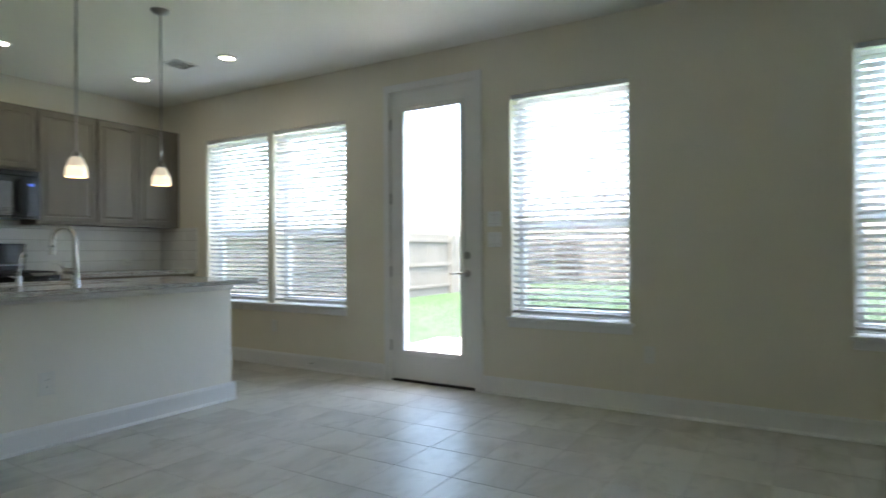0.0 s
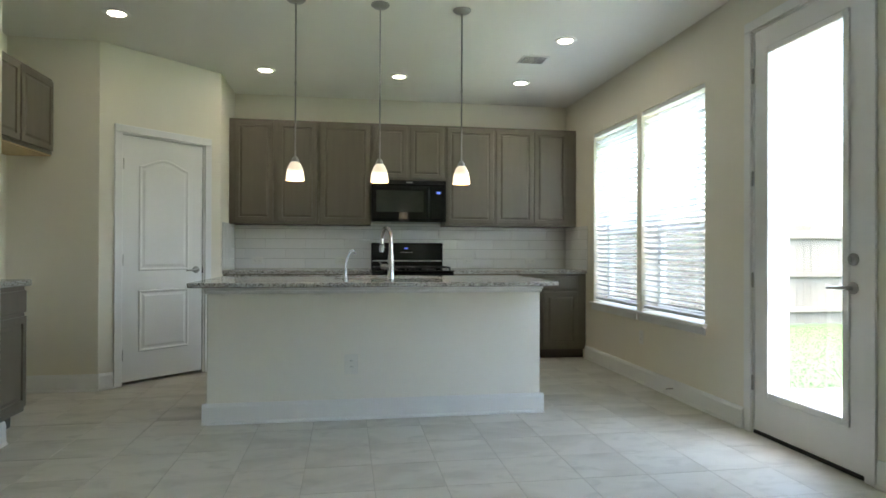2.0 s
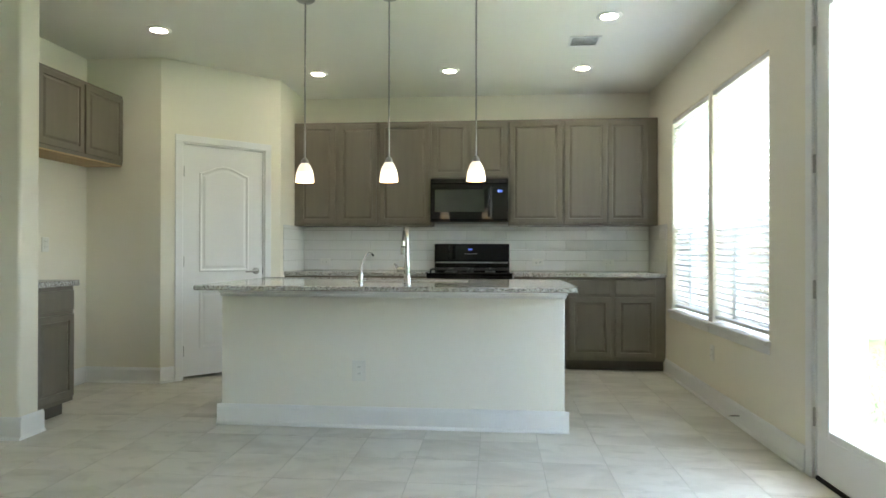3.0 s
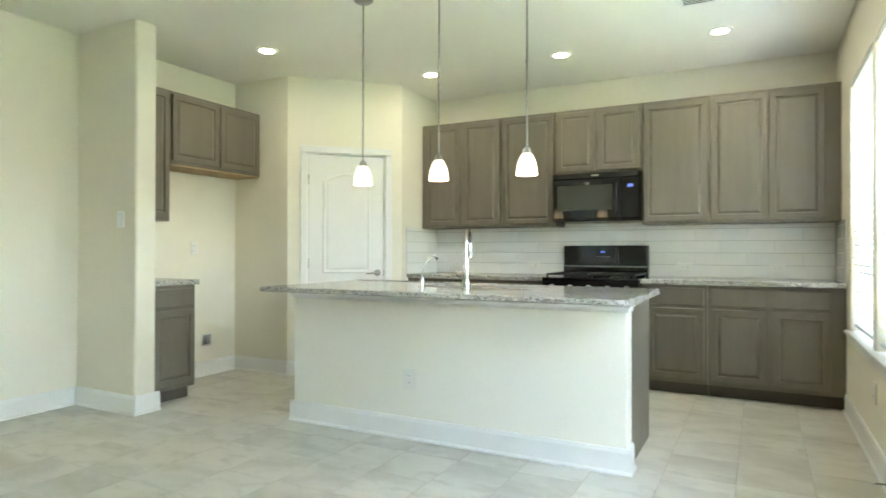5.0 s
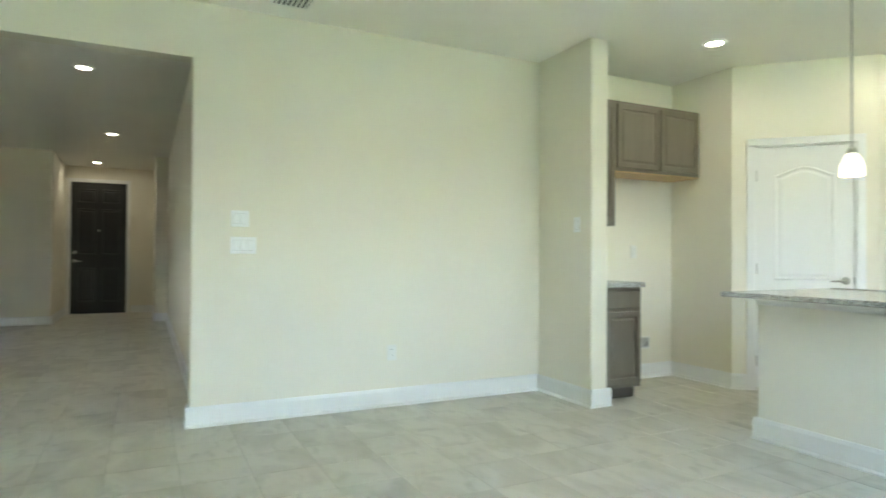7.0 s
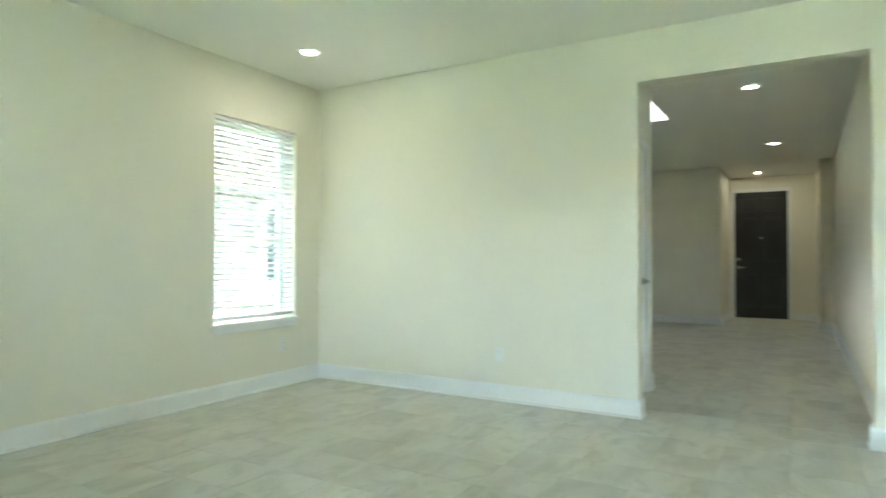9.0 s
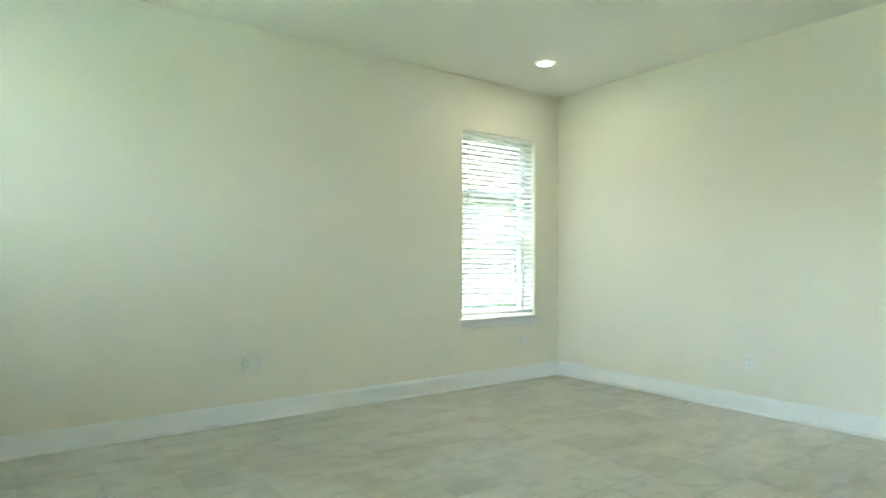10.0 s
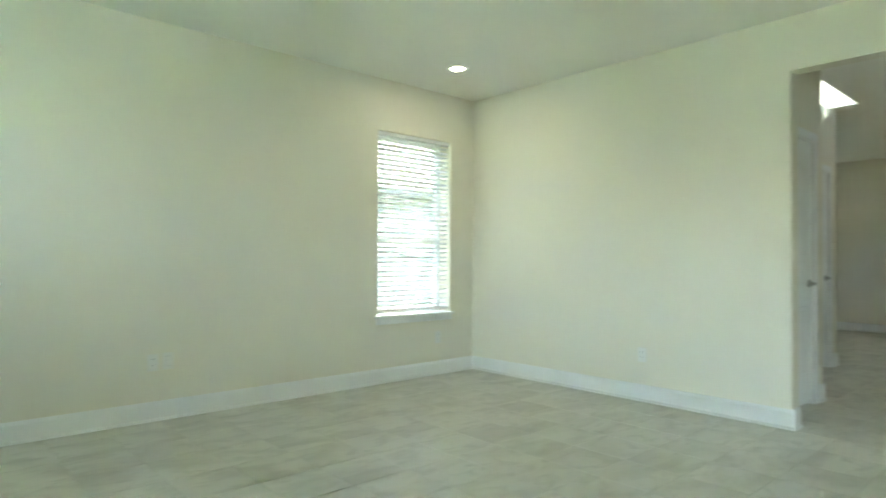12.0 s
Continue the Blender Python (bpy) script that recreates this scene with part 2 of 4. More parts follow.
def thing(name, at, label, category, group="", kind=""):
    ob = new(name)
    ob.empty_display_size = 0.1
    ob.matrix_basis = at if isinstance(at, Matrix) else Matrix.Translation(at)
    return tagged(ob, label, category, group, kind)


def box(x0, x1, y0, y1, z0, z1, bevel=0.0, bm=None, segments=1):
    bm = bm or bmesh.new()
    made = bmesh.ops.create_cube(bm, size=1.0)["verts"]
    for v in made:
        v.co = ((x0 + x1) / 2 + v.co.x * (x1 - x0), (y0 + y1) / 2 + v.co.y * (y1 - y0), (z0 + z1) / 2 + v.co.z * (z1 - z0))
    if bevel:
        edges = list({e for v in made for e in v.link_edges})
        bmesh.ops.bevel(bm, geom=edges, offset=bevel, segments=segments, affect="EDGES", profile=0.5)
    return bm


def lathe(profile, segs=24, bm=None, centre=(0, 0, 0)):
    """A turned shape round z from (radius, height) pairs."""
    bm = bm or bmesh.new()
    rings = []
    for r, z in profile:
        rings.append([bm.verts.new((centre[0] + r * math.cos(a), centre[1] + r * math.sin(a), centre[2] + z)) for a in (2 * math.pi * k / segs for k in range(segs))])
    for lo, hi in zip(rings, rings[1:]):
        for k in range(segs):
            bm.faces.new((lo[k], lo[(k + 1) % segs], hi[(k + 1) % segs], hi[k]))
    for ring, r in ((rings[0], profile[0][0]), (rings[-1], profile[-1][0])):
        if r > 1e-4:
            bm.faces.new(ring)
    bmesh.ops.remove_doubles(bm, verts=bm.verts, dist=1e-5)
    return bm


def tube(points, radius, segs=12, bm=None):
    """A round tube along points; radius may be one number or one for each point."""
    bm = bm or bmesh.new()
    pts = [Vector(p) for p in points]
    radii = radius if isinstance(radius, (list, tuple)) else [radius] * len(pts)
    rings, side = [], None
    for i, p in enumerate(pts):
        way = (pts[min(i + 1, len(pts) - 1)] - pts[max(i - 1, 0)]).normalized()
        side = (side - way * side.dot(way)).normalized() if side else way.orthogonal().normalized()
        up = way.cross(side)
        rings.append([bm.verts.new(p + (side * math.cos(a) + up * math.sin(a)) * radii[i]) for a in (2 * math.pi * k / segs for k in range(segs))])
    for lo, hi in zip(rings, rings[1:]):
        for k in range(segs):
            bm.faces.new((lo[k], lo[(k + 1) % segs], hi[(k + 1) % segs], hi[k]))
    bm.faces.new(rings[0])
    bm.faces.new(rings[-1])
    return bm


def prism(outline, z0, z1):
    """A flat outline in x, y drawn up from z0 to z1."""
    bm = bmesh.new()
    base = bm.faces.new([bm.verts.new((x, y, z0)) for x, y in outline])
    made = bmesh.ops.extrude_face_region(bm, geom=[base])["geom"]
    for v in made:
        if isinstance(v, bmesh.types.BMVert):
            v.co.z = z1
    return bm


def slab_with_holes(a0, a1, z0, z1, thick, holes):
    """A wall along local x from a0 to a1, its room face at y = 0 and its back at y = thick, with openings (a, b, low, high)."""
    bm = bmesh.new()
    xs = sorted({a0, a1, *(v for h in holes for v in h[:2])})
    zs = sorted({z0, z1, *(min(max(v, z0), z1) for h in holes for v in h[2:])})
    solid = [[not any(h[0] <= (p + q) / 2 <= h[1] and h[2] <= (r + s) / 2 <= h[3] for h in holes) for r, s in zip(zs, zs[1:])] for p, q in zip(xs, xs[1:])]
    corner = {}

    def at(i, k, y):
        return corner.setdefault((i, k, y), bm.verts.new((xs[i], y, zs[k]))) if (i, k, y) not in corner else corner[i, k, y]

    def filled(i, k):
        return 0 <= i < len(solid) and 0 <= k < len(solid[0]) and solid[i][k]

    for i in range(len(solid)):
        for k in range(len(solid[0])):
            if not solid[i][k]:
                continue
            bm.faces.new((at(i, k, 0), at(i + 1, k, 0), at(i + 1, k + 1, 0), at(i, k + 1, 0)))
            bm.faces.new((at(i, k, thick), at(i, k + 1, thick), at(i + 1, k + 1, thick), at(i + 1, k, thick)))
            for di, dk, p, q in ((-1, 0, (i, k), (i, k + 1)), (1, 0, (i + 1, k), (i + 1, k + 1)), (0, -1, (i, k), (i + 1, k)), (0, 1, (i, k + 1), (i + 1, k + 1))):
                if not filled(i + di, k + dk):
                    bm.faces.new((at(*p, 0), at(*q, 0), at(*q, thick), at(*p, thick)))
    loose = [v for v in bm.verts if not v.link_faces]
    bmesh.ops.delete(bm, geom=loose, context="VERTS")
    return bm


def ease_corners(bm, offset=0.012):
    """Rounds the upright outer edges, as drywall corners are."""
    edges = [e for e in bm.edges if len(e.link_faces) == 2 and abs(e.verts[0].co.z - e.verts[1].co.z) > 0.5 and e.calc_face_angle(0) > 1.0]
    bmesh.ops.bevel(bm, geom=edges, offset=offset, segments=3, affect="EDGES", profile=0.5)
    return bm


def frame_along(x, y, turn):
    return pose(x, y, 0, 0, 0, turn)


# ---- plan ----
ROOM_WEST, ROOM_SOUTH, CEIL, THICK = -5.03, -10.02, 2.74, 0.24
WINDOWS_EAST = [(-1.71, -0.785), (-2.705, -1.78), (-5.22, -4.33), (-7.39, -6.50), (-9.56, -8.67)]
WIN_LOW, WIN_HIGH = 0.60, 2.285
DOOR_EAST = (-4.03, -3.205, 2.455)
SOUTH_WINDOW = (-4.708, -3.827)
OPENING = (-7.05, -5.69, 2.38)

# East wall: local x runs along +y, the back lies towards +x.
EAST = Matrix(((0, 1, 0, 0), (1, 0, 0, 0), (0, 0, 1, 0), (0, 0, 0, 1)))


def wall(name, bm, at, label, mat=WALL):
    bm.transform(at)
    return structure(part(name, bm, mat), label, "wall")


wall("wall_east", ease_corners(slab_with_holes(ROOM_SOUTH - THICK, 0.0, 0, CEIL, THICK, [(a, b, WIN_LOW, WIN_HIGH) for a, b in WINDOWS_EAST] + [(DOOR_EAST[0], DOOR_EAST[1], 0, DOOR_EAST[2])]), 0.01),
     EAST, "cream painted outer wall with windows and a glazed door")
wall("wall_north", slab_with_holes(-5.19, THICK, 0, CEIL, THICK, []), Matrix.Identity(4), "cream painted kitchen wall behind the cabinets")
wall("wall_south", ease_corners(slab_with_holes(-0.0, 5.03, 0, CEIL, THICK, [(-SOUTH_WINDOW[1], -SOUTH_WINDOW[0], WIN_LOW, 2.27)]), 0.01),
     pose(0, ROOM_SOUTH, 0, 0, 0, 180), "cream painted end wall with one window")
WEST = Matrix(((0, -1, 0, ROOM_WEST), (1, 0, 0, 0), (0, 0, 1, 0), (0, 0, 0, 1)))
wall("wall_west", ease_corners(slab_with_holes(ROOM_SOUTH - THICK, 0, 0, CEIL, 0.13, [(OPENING[0], OPENING[1], 0, OPENING[2])])), WEST,
     "cream painted inner wall with a wide cased opening")
wall("wall_stub", ease_corners(box(ROOM_WEST, -4.36, -3.0, -2.84, 0, CEIL), 0.018), Matrix.Identity(4), "short cream wall stub beside the fridge alcove")
wall("wall_alcove", box(ROOM_WEST, -4.37, -1.475, -1.36, 0, CEIL), Matrix.Identity(4), "cream wall at the side of the fridge alcove")
# Pantry corner, cut off at an angle.
PA, PB = Vector((-4.37, -1.475, 0)), Vector((-3.612, -0.717, 0))
PANTRY_TURN = math.degrees(math.atan2(PB.y - PA.y, PB.x - PA.x))
PANTRY = pose(PA.x, PA.y, 0, 0, 0, PANTRY_TURN)
PLEN = (PB - PA).length
PD0, PD1, PDH = 0.175, 0.175 + 0.735, 2.05
wall("wall_pantry", slab_with_holes(0, PLEN, 0, CEIL, 0.115, [(PD0, PD1, 0, PDH)]), PANTRY, "cream angled pantry wall")
wall("wall_return", box(-3.73, -3.612, -0.717, 0, 0, CEIL), Matrix.Identity(4), "cream return wall beside the cabinets")

# Foyer beyond the opening.
FX = ROOM_WEST - 0.13
wall("wall_foyer_north", ease_corners(slab_with_holes(0, 6.85, 0, CEIL, 0.12, [])), Matrix(((-1, 0, 0, FX), (0, 1, 0, -5.61), (0, 0, 1, 0), (0, 0, 0, 1))), "cream foyer side wall")
wall("wall_entry_north", box(-14.0, -12.0, -5.80, -5.61, 0, CEIL), Matrix.Identity(4), "cream wall beside the entry recess")
wall("wall_entry_end", slab_with_holes(-7.40, -5.61, 0, CEIL, 0.15, [(-7.20, -6.26, 0, 2.46)]), Matrix(((0, -1, 0, -13.85), (1, 0, 0, 0), (0, 0, 1, 0), (0, 0, 0, 1))), "cream wall around the front door")
wall("wall_entry_south", ease_corners(box(-14.0, -12.1, -10.1, -7.27, 0, CEIL), 0.018), Matrix.Identity(4), "cream block of wall beside the entry recess")
wall("wall_foyer_door", ease_corners(slab_with_holes(0, 1.0, 0, CEIL, 0.12, [(0.20, 0.80, 0, 2.05)])), Matrix(((-1, 0, 0, FX), (0, -1, 0, -7.19), (0, 0, 1, 0), (0, 0, 0, 1))), "cream foyer wall with a white door")
wall("wall_foyer_jog", box(-6.16, -6.04, -7.62, -7.312, 0, CEIL), Matrix.Identity(4), "cream jog of foyer wall")
wall("wall_foyer_closet", ease_corners(slab_with_holes(0, 2.0, 0, CEIL, 0.12, [(1.0, 1.76, 0, 2.05)])), Matrix(((-1, 0, 0, -6.16), (0, -1, 0, -7.62), (0, 0, 1, 0), (0, 0, 0, 1))), "cream closet wall off the foyer")
wall("wall_closet_side", box(-8.16, -8.04, -10.1, -7.74, 0, CEIL), Matrix.Identity(4), "cream closet side wall")
# Unseen wall; its small hole is added to brighten the foyer with daylight.
wall("wall_foyer_south", slab_with_holes(-12.1, FX, 0, CEIL, 0.12, [(-10.65, -10.35, 1.5, 1.85)]), Matrix(((1, 0, 0, 0), (0, -1, 0, -10.1), (0, 0, 1, 0), (0, 0, 0, 1))), "plain unseen cream wall closing the foyer, with an added daylight gap")

# Ceilings.
structure(part("ceiling", box(FX + 0.001, THICK, ROOM_SOUTH - THICK, THICK, CEIL, CEIL + 0.25), CEILING), "flat off-white textured ceiling", "ceiling")
hall_ceiling = bmesh.new()
for x0, x1, y0, y1 in ((-6.45, FX, -10.22, -5.49), (-7.96, -6.45, -7.36, -5.49), (-7.96, -6.45, -10.22, -8.7), (-14.0, -7.96, -10.22, -5.49)):
    box(x0, x1, y0, y1, CEIL, CEIL + 0.25, bm=hall_ceiling)
structure(part("ceiling_foyer", hall_ceiling, CEILING), "flat off-white foyer ceiling with a stairwell opening", "ceiling")
# Upper stairwell is unseen; this box is added to look lit from above.
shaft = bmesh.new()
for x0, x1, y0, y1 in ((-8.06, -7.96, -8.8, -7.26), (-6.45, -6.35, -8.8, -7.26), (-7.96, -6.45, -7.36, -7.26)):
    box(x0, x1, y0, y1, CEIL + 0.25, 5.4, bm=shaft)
# Gap left in the back wall only to let sky light in.
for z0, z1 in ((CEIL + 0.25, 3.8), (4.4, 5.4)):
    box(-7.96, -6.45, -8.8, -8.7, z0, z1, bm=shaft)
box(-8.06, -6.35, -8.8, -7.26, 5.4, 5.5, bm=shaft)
structure(part("wall_stairwell", shaft, CEILING), "pale unseen upper stairwell walls with an added daylight gap", "wall")

# ---- baseboards ----
def baseboard(p, q, out, start=0.0, end=0.0):
    """A moulded board with a shoe strip along p to q; out points into the room; start and end lengthen it at outer corners."""
    p, q, out = Vector((*p, 0)), Vector((*q, 0)), Vector((*out, 0)).normalized()
    way = (q - p).normalized()
    p, q = p - way * start, q + way * end
    profile = ((0, 0.002), (0.026, 0.002), (0.026, 0.010), (0.016, 0.022), (0.015, 0.112), (0.011, 0.124), (0.008, 0.133), (0, 0.133))
    bm = bmesh.new()
    ends = [[bm.verts.new(c + out * d + Vector((0, 0, z))) for d, z in profile] for c in (p, q)]
    for k in range(len(profile)):
        j = (k + 1) % len(profile)
        bm.faces.new((ends[0][k], ends[0][j], ends[1][j], ends[1][k]))
    bm.faces.new(ends[0])
    bm.faces.new(ends[1])
    return structure(part("baseboard", bm, TRIM), "white painted moulded baseboard with shoe strip", "baseboard")


E_, W_, N_, S_ = (1, 0), (-1, 0), (0, 1), (0, -1)
baseboard((0, -3.13), (0, -0.60), W_)
baseboard((0, ROOM_SOUTH), (0, -4.10), W_)
baseboard((ROOM_WEST, ROOM_SOUTH), (0, ROOM_SOUTH), N_)
baseboard((ROOM_WEST, ROOM_SOUTH), (ROOM_WEST, OPENING[0]), E_, end=0.024)
baseboard((ROOM_WEST, OPENING[1]), (ROOM_WEST, -3.0), E_, start=0.024)
baseboard((ROOM_WEST, -3.0), (-4.36, -3.0), S_, end=0.026)
baseboard((-4.36, -3.0), (-4.36, -2.84), E_, end=0.026)
baseboard((ROOM_WEST, -2.45), (ROOM_WEST, -1.475), E_)
baseboard((ROOM_WEST, -1.475), (-4.37, -1.475), S_, end=0.012)
pd_way = Vector((math.cos(radians(PANTRY_TURN)), math.sin(radians(PANTRY_TURN))))
pd_out = (pd_way.y, -pd_way.x)
for a, b in ((0, PD0 - 0.066), (PD1 + 0.066, PLEN)):
    baseboard(tuple(PA.xy + pd_way * a), tuple(PA.xy + pd_way * b), pd_out)
baseboard((FX, OPENING[0]), (ROOM_WEST, OPENING[0]), N_)
baseboard((FX, OPENING[1]), (ROOM_WEST, OPENING[1]), S_)
baseboard((-12.0, -5.61), (FX, -5.61), S_)
baseboard((-12.0, -5.80), (-12.0, -5.61), E_, start=0.024)
baseboard((-13.85, -5.80), (-12.0, -5.80), S_)
baseboard((-13.85, -6.19), (-13.85, -5.80), E_)
baseboard((-12.1, -10.1), (-12.1, -7.27), E_, end=0.024)
baseboard((-13.85, -7.27), (-12.1, -7.27), N_)
baseboard((-6.16, -7.19), (-6.03, -7.19), N_, start=0.024)
baseboard((-6.16, -7.62), (-6.16, -7.19), W_)
baseboard((-7.09, -7.62), (-6.16, -7.62), N_)
baseboard((-8.16, -7.62), (-7.99, -7.62), N_, start=0.024)
baseboard((-8.16, -10.1), (-8.16, -7.62), W_)


# ---- windows ----
def window(name, centre, turn, width, low, high, sill_from, sill_to, label, mesh=SCREEN, mesh_high=0.0):
    """A white vinyl single-hung window; local x along the wall, local y outwards from the room face."""
    w = structure(thing(name, pose(centre[0], centre[1], 0, 0, 0, turn), label, "window"), label, "window")
    h, d0, d1 = width / 2, 0.15, 0.212
    mid = low + (high - low) * 0.418
    for x0, x1 in ((-h, -h + 0.05), (h - 0.05, h)):
        part("window_frame", box(x0, x1, d0, d1, low + 0.004, high - 0.002, 0.004), VINYL, w)
    part("window_frame", box(-h + 0.05, h - 0.05, d0, d1, high - 0.052, high - 0.002, 0.004), VINYL, w)
    part("window_frame", box(-h + 0.05, h - 0.05, d0, d1, low + 0.004, low + 0.06, 0.004), VINYL, w)
    part("meeting_rail", box(-h + 0.05, h - 0.05, d0 + 0.005, d1 - 0.01, mid - 0.032, mid + 0.032, 0.004), VINYL, w)
    for z0, z1, y in ((low + 0.06, mid - 0.032, 0.172), (mid + 0.032, high - 0.052, 0.194)):
        pane = part("pane", box(-h + 0.05, h - 0.05, y, y + 0.004, z0, z1), GLASS, w, "clear glass pane")
        pane.visible_shadow = False
    # Lower-half insect screen; at the end window an added mesh against glare.
    part("insect_screen", box(-h + 0.05, h - 0.05, 0.2, 0.2008, low + 0.06, mesh_high or mid - 0.02), mesh, w, "dark fine-mesh screen against insects or glare")
    part("window_sill", box(sill_from, sill_to, -0.035, 0.149, low - 0.022, low + 0.003, 0.005, segments=2), TRIM, w)
    part("apron", box(sill_from + 0.012, sill_to - 0.012, -0.014, -0.001, low - 0.075, low - 0.022, 0.003), TRIM, w)
    return w


def slat_mesh(width):
    bm = bmesh.new()
    across = [(-0.025, 0.0), (-0.012, 0.0022), (0.012, 0.0022), (0.025, 0.0)]
    rows = [[bm.verts.new((x, y, z)) for y, z in across] + [bm.verts.new((x, y, z - 0.0036)) for y, z in reversed(across)] for x in (-width / 2, width / 2)]
    for k in range(8):
        j = (k + 1) % 8
        bm.faces.new((rows[0][k], rows[0][j], rows[1][j], rows[1][k]))
    bm.faces.new(rows[0])
    bm.faces.new(rows[1])
    return mesh_from("slat", bm, BLIND)


def blind(centre, turn, width, low, high, tilt, wand_side):
    b = thing("window_blind", pose(centre[0], centre[1], 0, 0, 0, turn), "white vinyl window blind, lowered with its slats open", "window blind", "window blinds")
    w = width - 0.014
    part("headrail", box(-w / 2, w / 2, 0.016, 0.07, high - 0.034, high - 0.003, 0.003), BLIND, b)
    part("valance", box(-w / 2, w / 2, 0.005, 0.014, high - 0.036, high - 0.003, 0.003), BLIND, b)
    part("bottom_rail", box(-w / 2, w / 2, 0.022, 0.066, low + 0.030, low + 0.052, 0.004), BLIND, b)
    me, z, n = slat_mesh(w - 0.006), low + 0.088, 0
    pitch = 0.0445
    while z < high - 0.045:
        link("slat", me, b, pose(0, 0.044, z, tilt + 1.2 * math.sin(n * 2.4), 0, 0))
        z += pitch
        n += 1
    for x in (-w * 0.36, w * 0.36) if width < 0.91 else (-w * 0.37, w * 0.37):
        for y in (0.0175, 0.0705):
            part("ladder_cord", box(x - 0.0012, x + 0.0012, y - 0.0008, y + 0.0008, low + 0.05, high - 0.05), CORD, b)
    x = w / 2 * 0.86 * wand_side
    part("tilt_wand", tube([(x, 0.002, high - 0.06), (x, 0.0, high - 0.35), (x, 0.0, high - 0.62)], 0.004, 8), BLIND, b, "clear tilt wand", smooth=True)
    return b


for i, (a, b) in enumerate(WINDOWS_EAST):
    lo, hi = -(b - a) / 2, (b - a) / 2
    # local x runs towards -y on this wall
    window("window_%d" % (i + 1), (0, (a + b) / 2), -90, b - a, WIN_LOW, WIN_HIGH,
           lo - (0.028 if i != 1 else 0.034), hi + (0.028 if i != 0 else 0.034), "white vinyl single-hung window facing the lawn")
    blind((0, (a + b) / 2), -90, b - a, WIN_LOW, WIN_HIGH, -23, -1)
# The full-height mesh here is added to cut the window's brightness.
window("window_6", (sum(SOUTH_WINDOW) / 2, ROOM_SOUTH), 180, SOUTH_WINDOW[1] - SOUTH_WINDOW[0], WIN_LOW, 2.27, -0.47, 0.47, "white vinyl window in the end wall", DIM_SCREEN, 2.215)
blind((sum(SOUTH_WINDOW) / 2, ROOM_SOUTH), 180, SOUTH_WINDOW[1] - SOUTH_WINDOW[0], WIN_LOW, 2.27, -13, -1)


# ---- doors ----
def casing(parent, a, b, top, width=0.062, depth=0.016):
    for x0, x1 in ((a - width, a), (b, b + width)):
        part("casing", box(x0, x1, -depth, -0.0005, 0.002, top, 0.003), TRIM, parent)
    part("casing", box(a - width, b + width, -depth, -0.0005, top, top + width, 0.003), TRIM, parent)


def jambs(parent, a, b, top, depth, mat=TRIM):
    for x0, x1 in ((a, a + 0.012), (b - 0.012, b)):
        part("jamb", box(x0, x1, 0.0, depth, 0.002, top), mat, parent)
    part("jamb", box(a + 0.012, b - 0.012, 0.0, depth, top - 0.012, top), mat, parent)


def moulded_panel(outline, rise=0.006):
    """A raised moulding ring and a slightly raised field from an outline in x, z on the plane y = 0, towards -y."""
    def inset(pts, d):
        n, out = len(pts), []
        for i in range(n):
            p, q, r = Vector(pts[i - 1]), Vector(pts[i]), Vector(pts[(i + 1) % n])
            e, f = (q - p).normalized(), (r - q).normalized()
            m = Vector((-e.y - f.y, e.x + f.x))
            m = m / max(m.length, 1e-6) / max(0.35, math.sqrt((1 + e.dot(f)) / 2))
            out.append(tuple(q + m * d))
        return out
    bm = bmesh.new()
    rings = []
    for d, y in ((0.0, 0.0), (0.006, -rise), (0.014, -rise), (0.024, -0.0008), (0.034, -0.0008), (0.052, -rise * 0.8)):
        rings.append([bm.verts.new((x, y, z)) for x, z in inset(outline, d)])
    for lo, hi in zip(rings, rings[1:]):
        for k in range(len(lo)):
            j = (k + 1) % len(lo)
            bm.faces.new((lo[k], lo[j], hi[j], hi[k]))
    bm.faces.new(rings[-1])
    return bm


def rect(a, b, c, d):
    return [(a, c), (b, c), (b, d), (a, d)]


def arched(a, b, c, d, rise=0.07):
    pts = [(a, c), (b, c), (b, d)]
    for k in range(1, 12):
        u = k / 12
        pts.append((b + (a - b) * u, d + rise * math.sin(math.pi * u) ** 1.5))
    return pts + [(a, d)]


def lever(parent, x, z, to, y=0.0, mat=NICKEL):
    h = part("door_handle", lathe([(0.0, 0.0), (0.031, 0.0), (0.031, 0.006), (0.024, 0.012), (0.012, 0.014), (0.011, 0.045), (0.0, 0.045)], 20), mat, parent, "brushed nickel lever handle", at=Matrix.Translation((x, y, z)) @ pose(0, 0, 0, 90), smooth=True)
    part("lever", tube([(x, y - 0.042, z), (x + 0.03 * to, y - 0.05, z), (x + 0.075 * to, y - 0.05, z - 0.003), (x + 0.115 * to, y - 0.044, z - 0.006)], [0.010, 0.010, 0.008, 0.006], 10), mat, parent, "brushed nickel lever", smooth=True)
    return h


def hinges(parent, x, heights, y=0.0):
    for z in heights:
        part("hinge", tube([(x, y - 0.006, z - 0.045), (x, y - 0.006, z + 0.045)], 0.007, 8), NICKEL, parent, "nickel hinge", smooth=True)


# Glazed garden door in the east wall: local x runs towards -y.
GARDEN = pose(0, (DOOR_EAST[0] + DOOR_EAST[1]) / 2, 0, 0, 0, -90)
gd = structure(thing("door_1", GARDEN, "closed white exterior door with one tall glass lite", "door"), "closed white exterior door with one tall glass lite", "door")
gh = (DOOR_EAST[1] - DOOR_EAST[0]) / 2
casing(gd, -gh, gh, DOOR_EAST[2])
jambs(gd, -gh, gh, DOOR_EAST[2], THICK)
lx0, lx1, lz0, lz1, dw, dh = -0.282, 0.286, 0.262, 2.29, gh - 0.014, DOOR_EAST[2] - 0.014
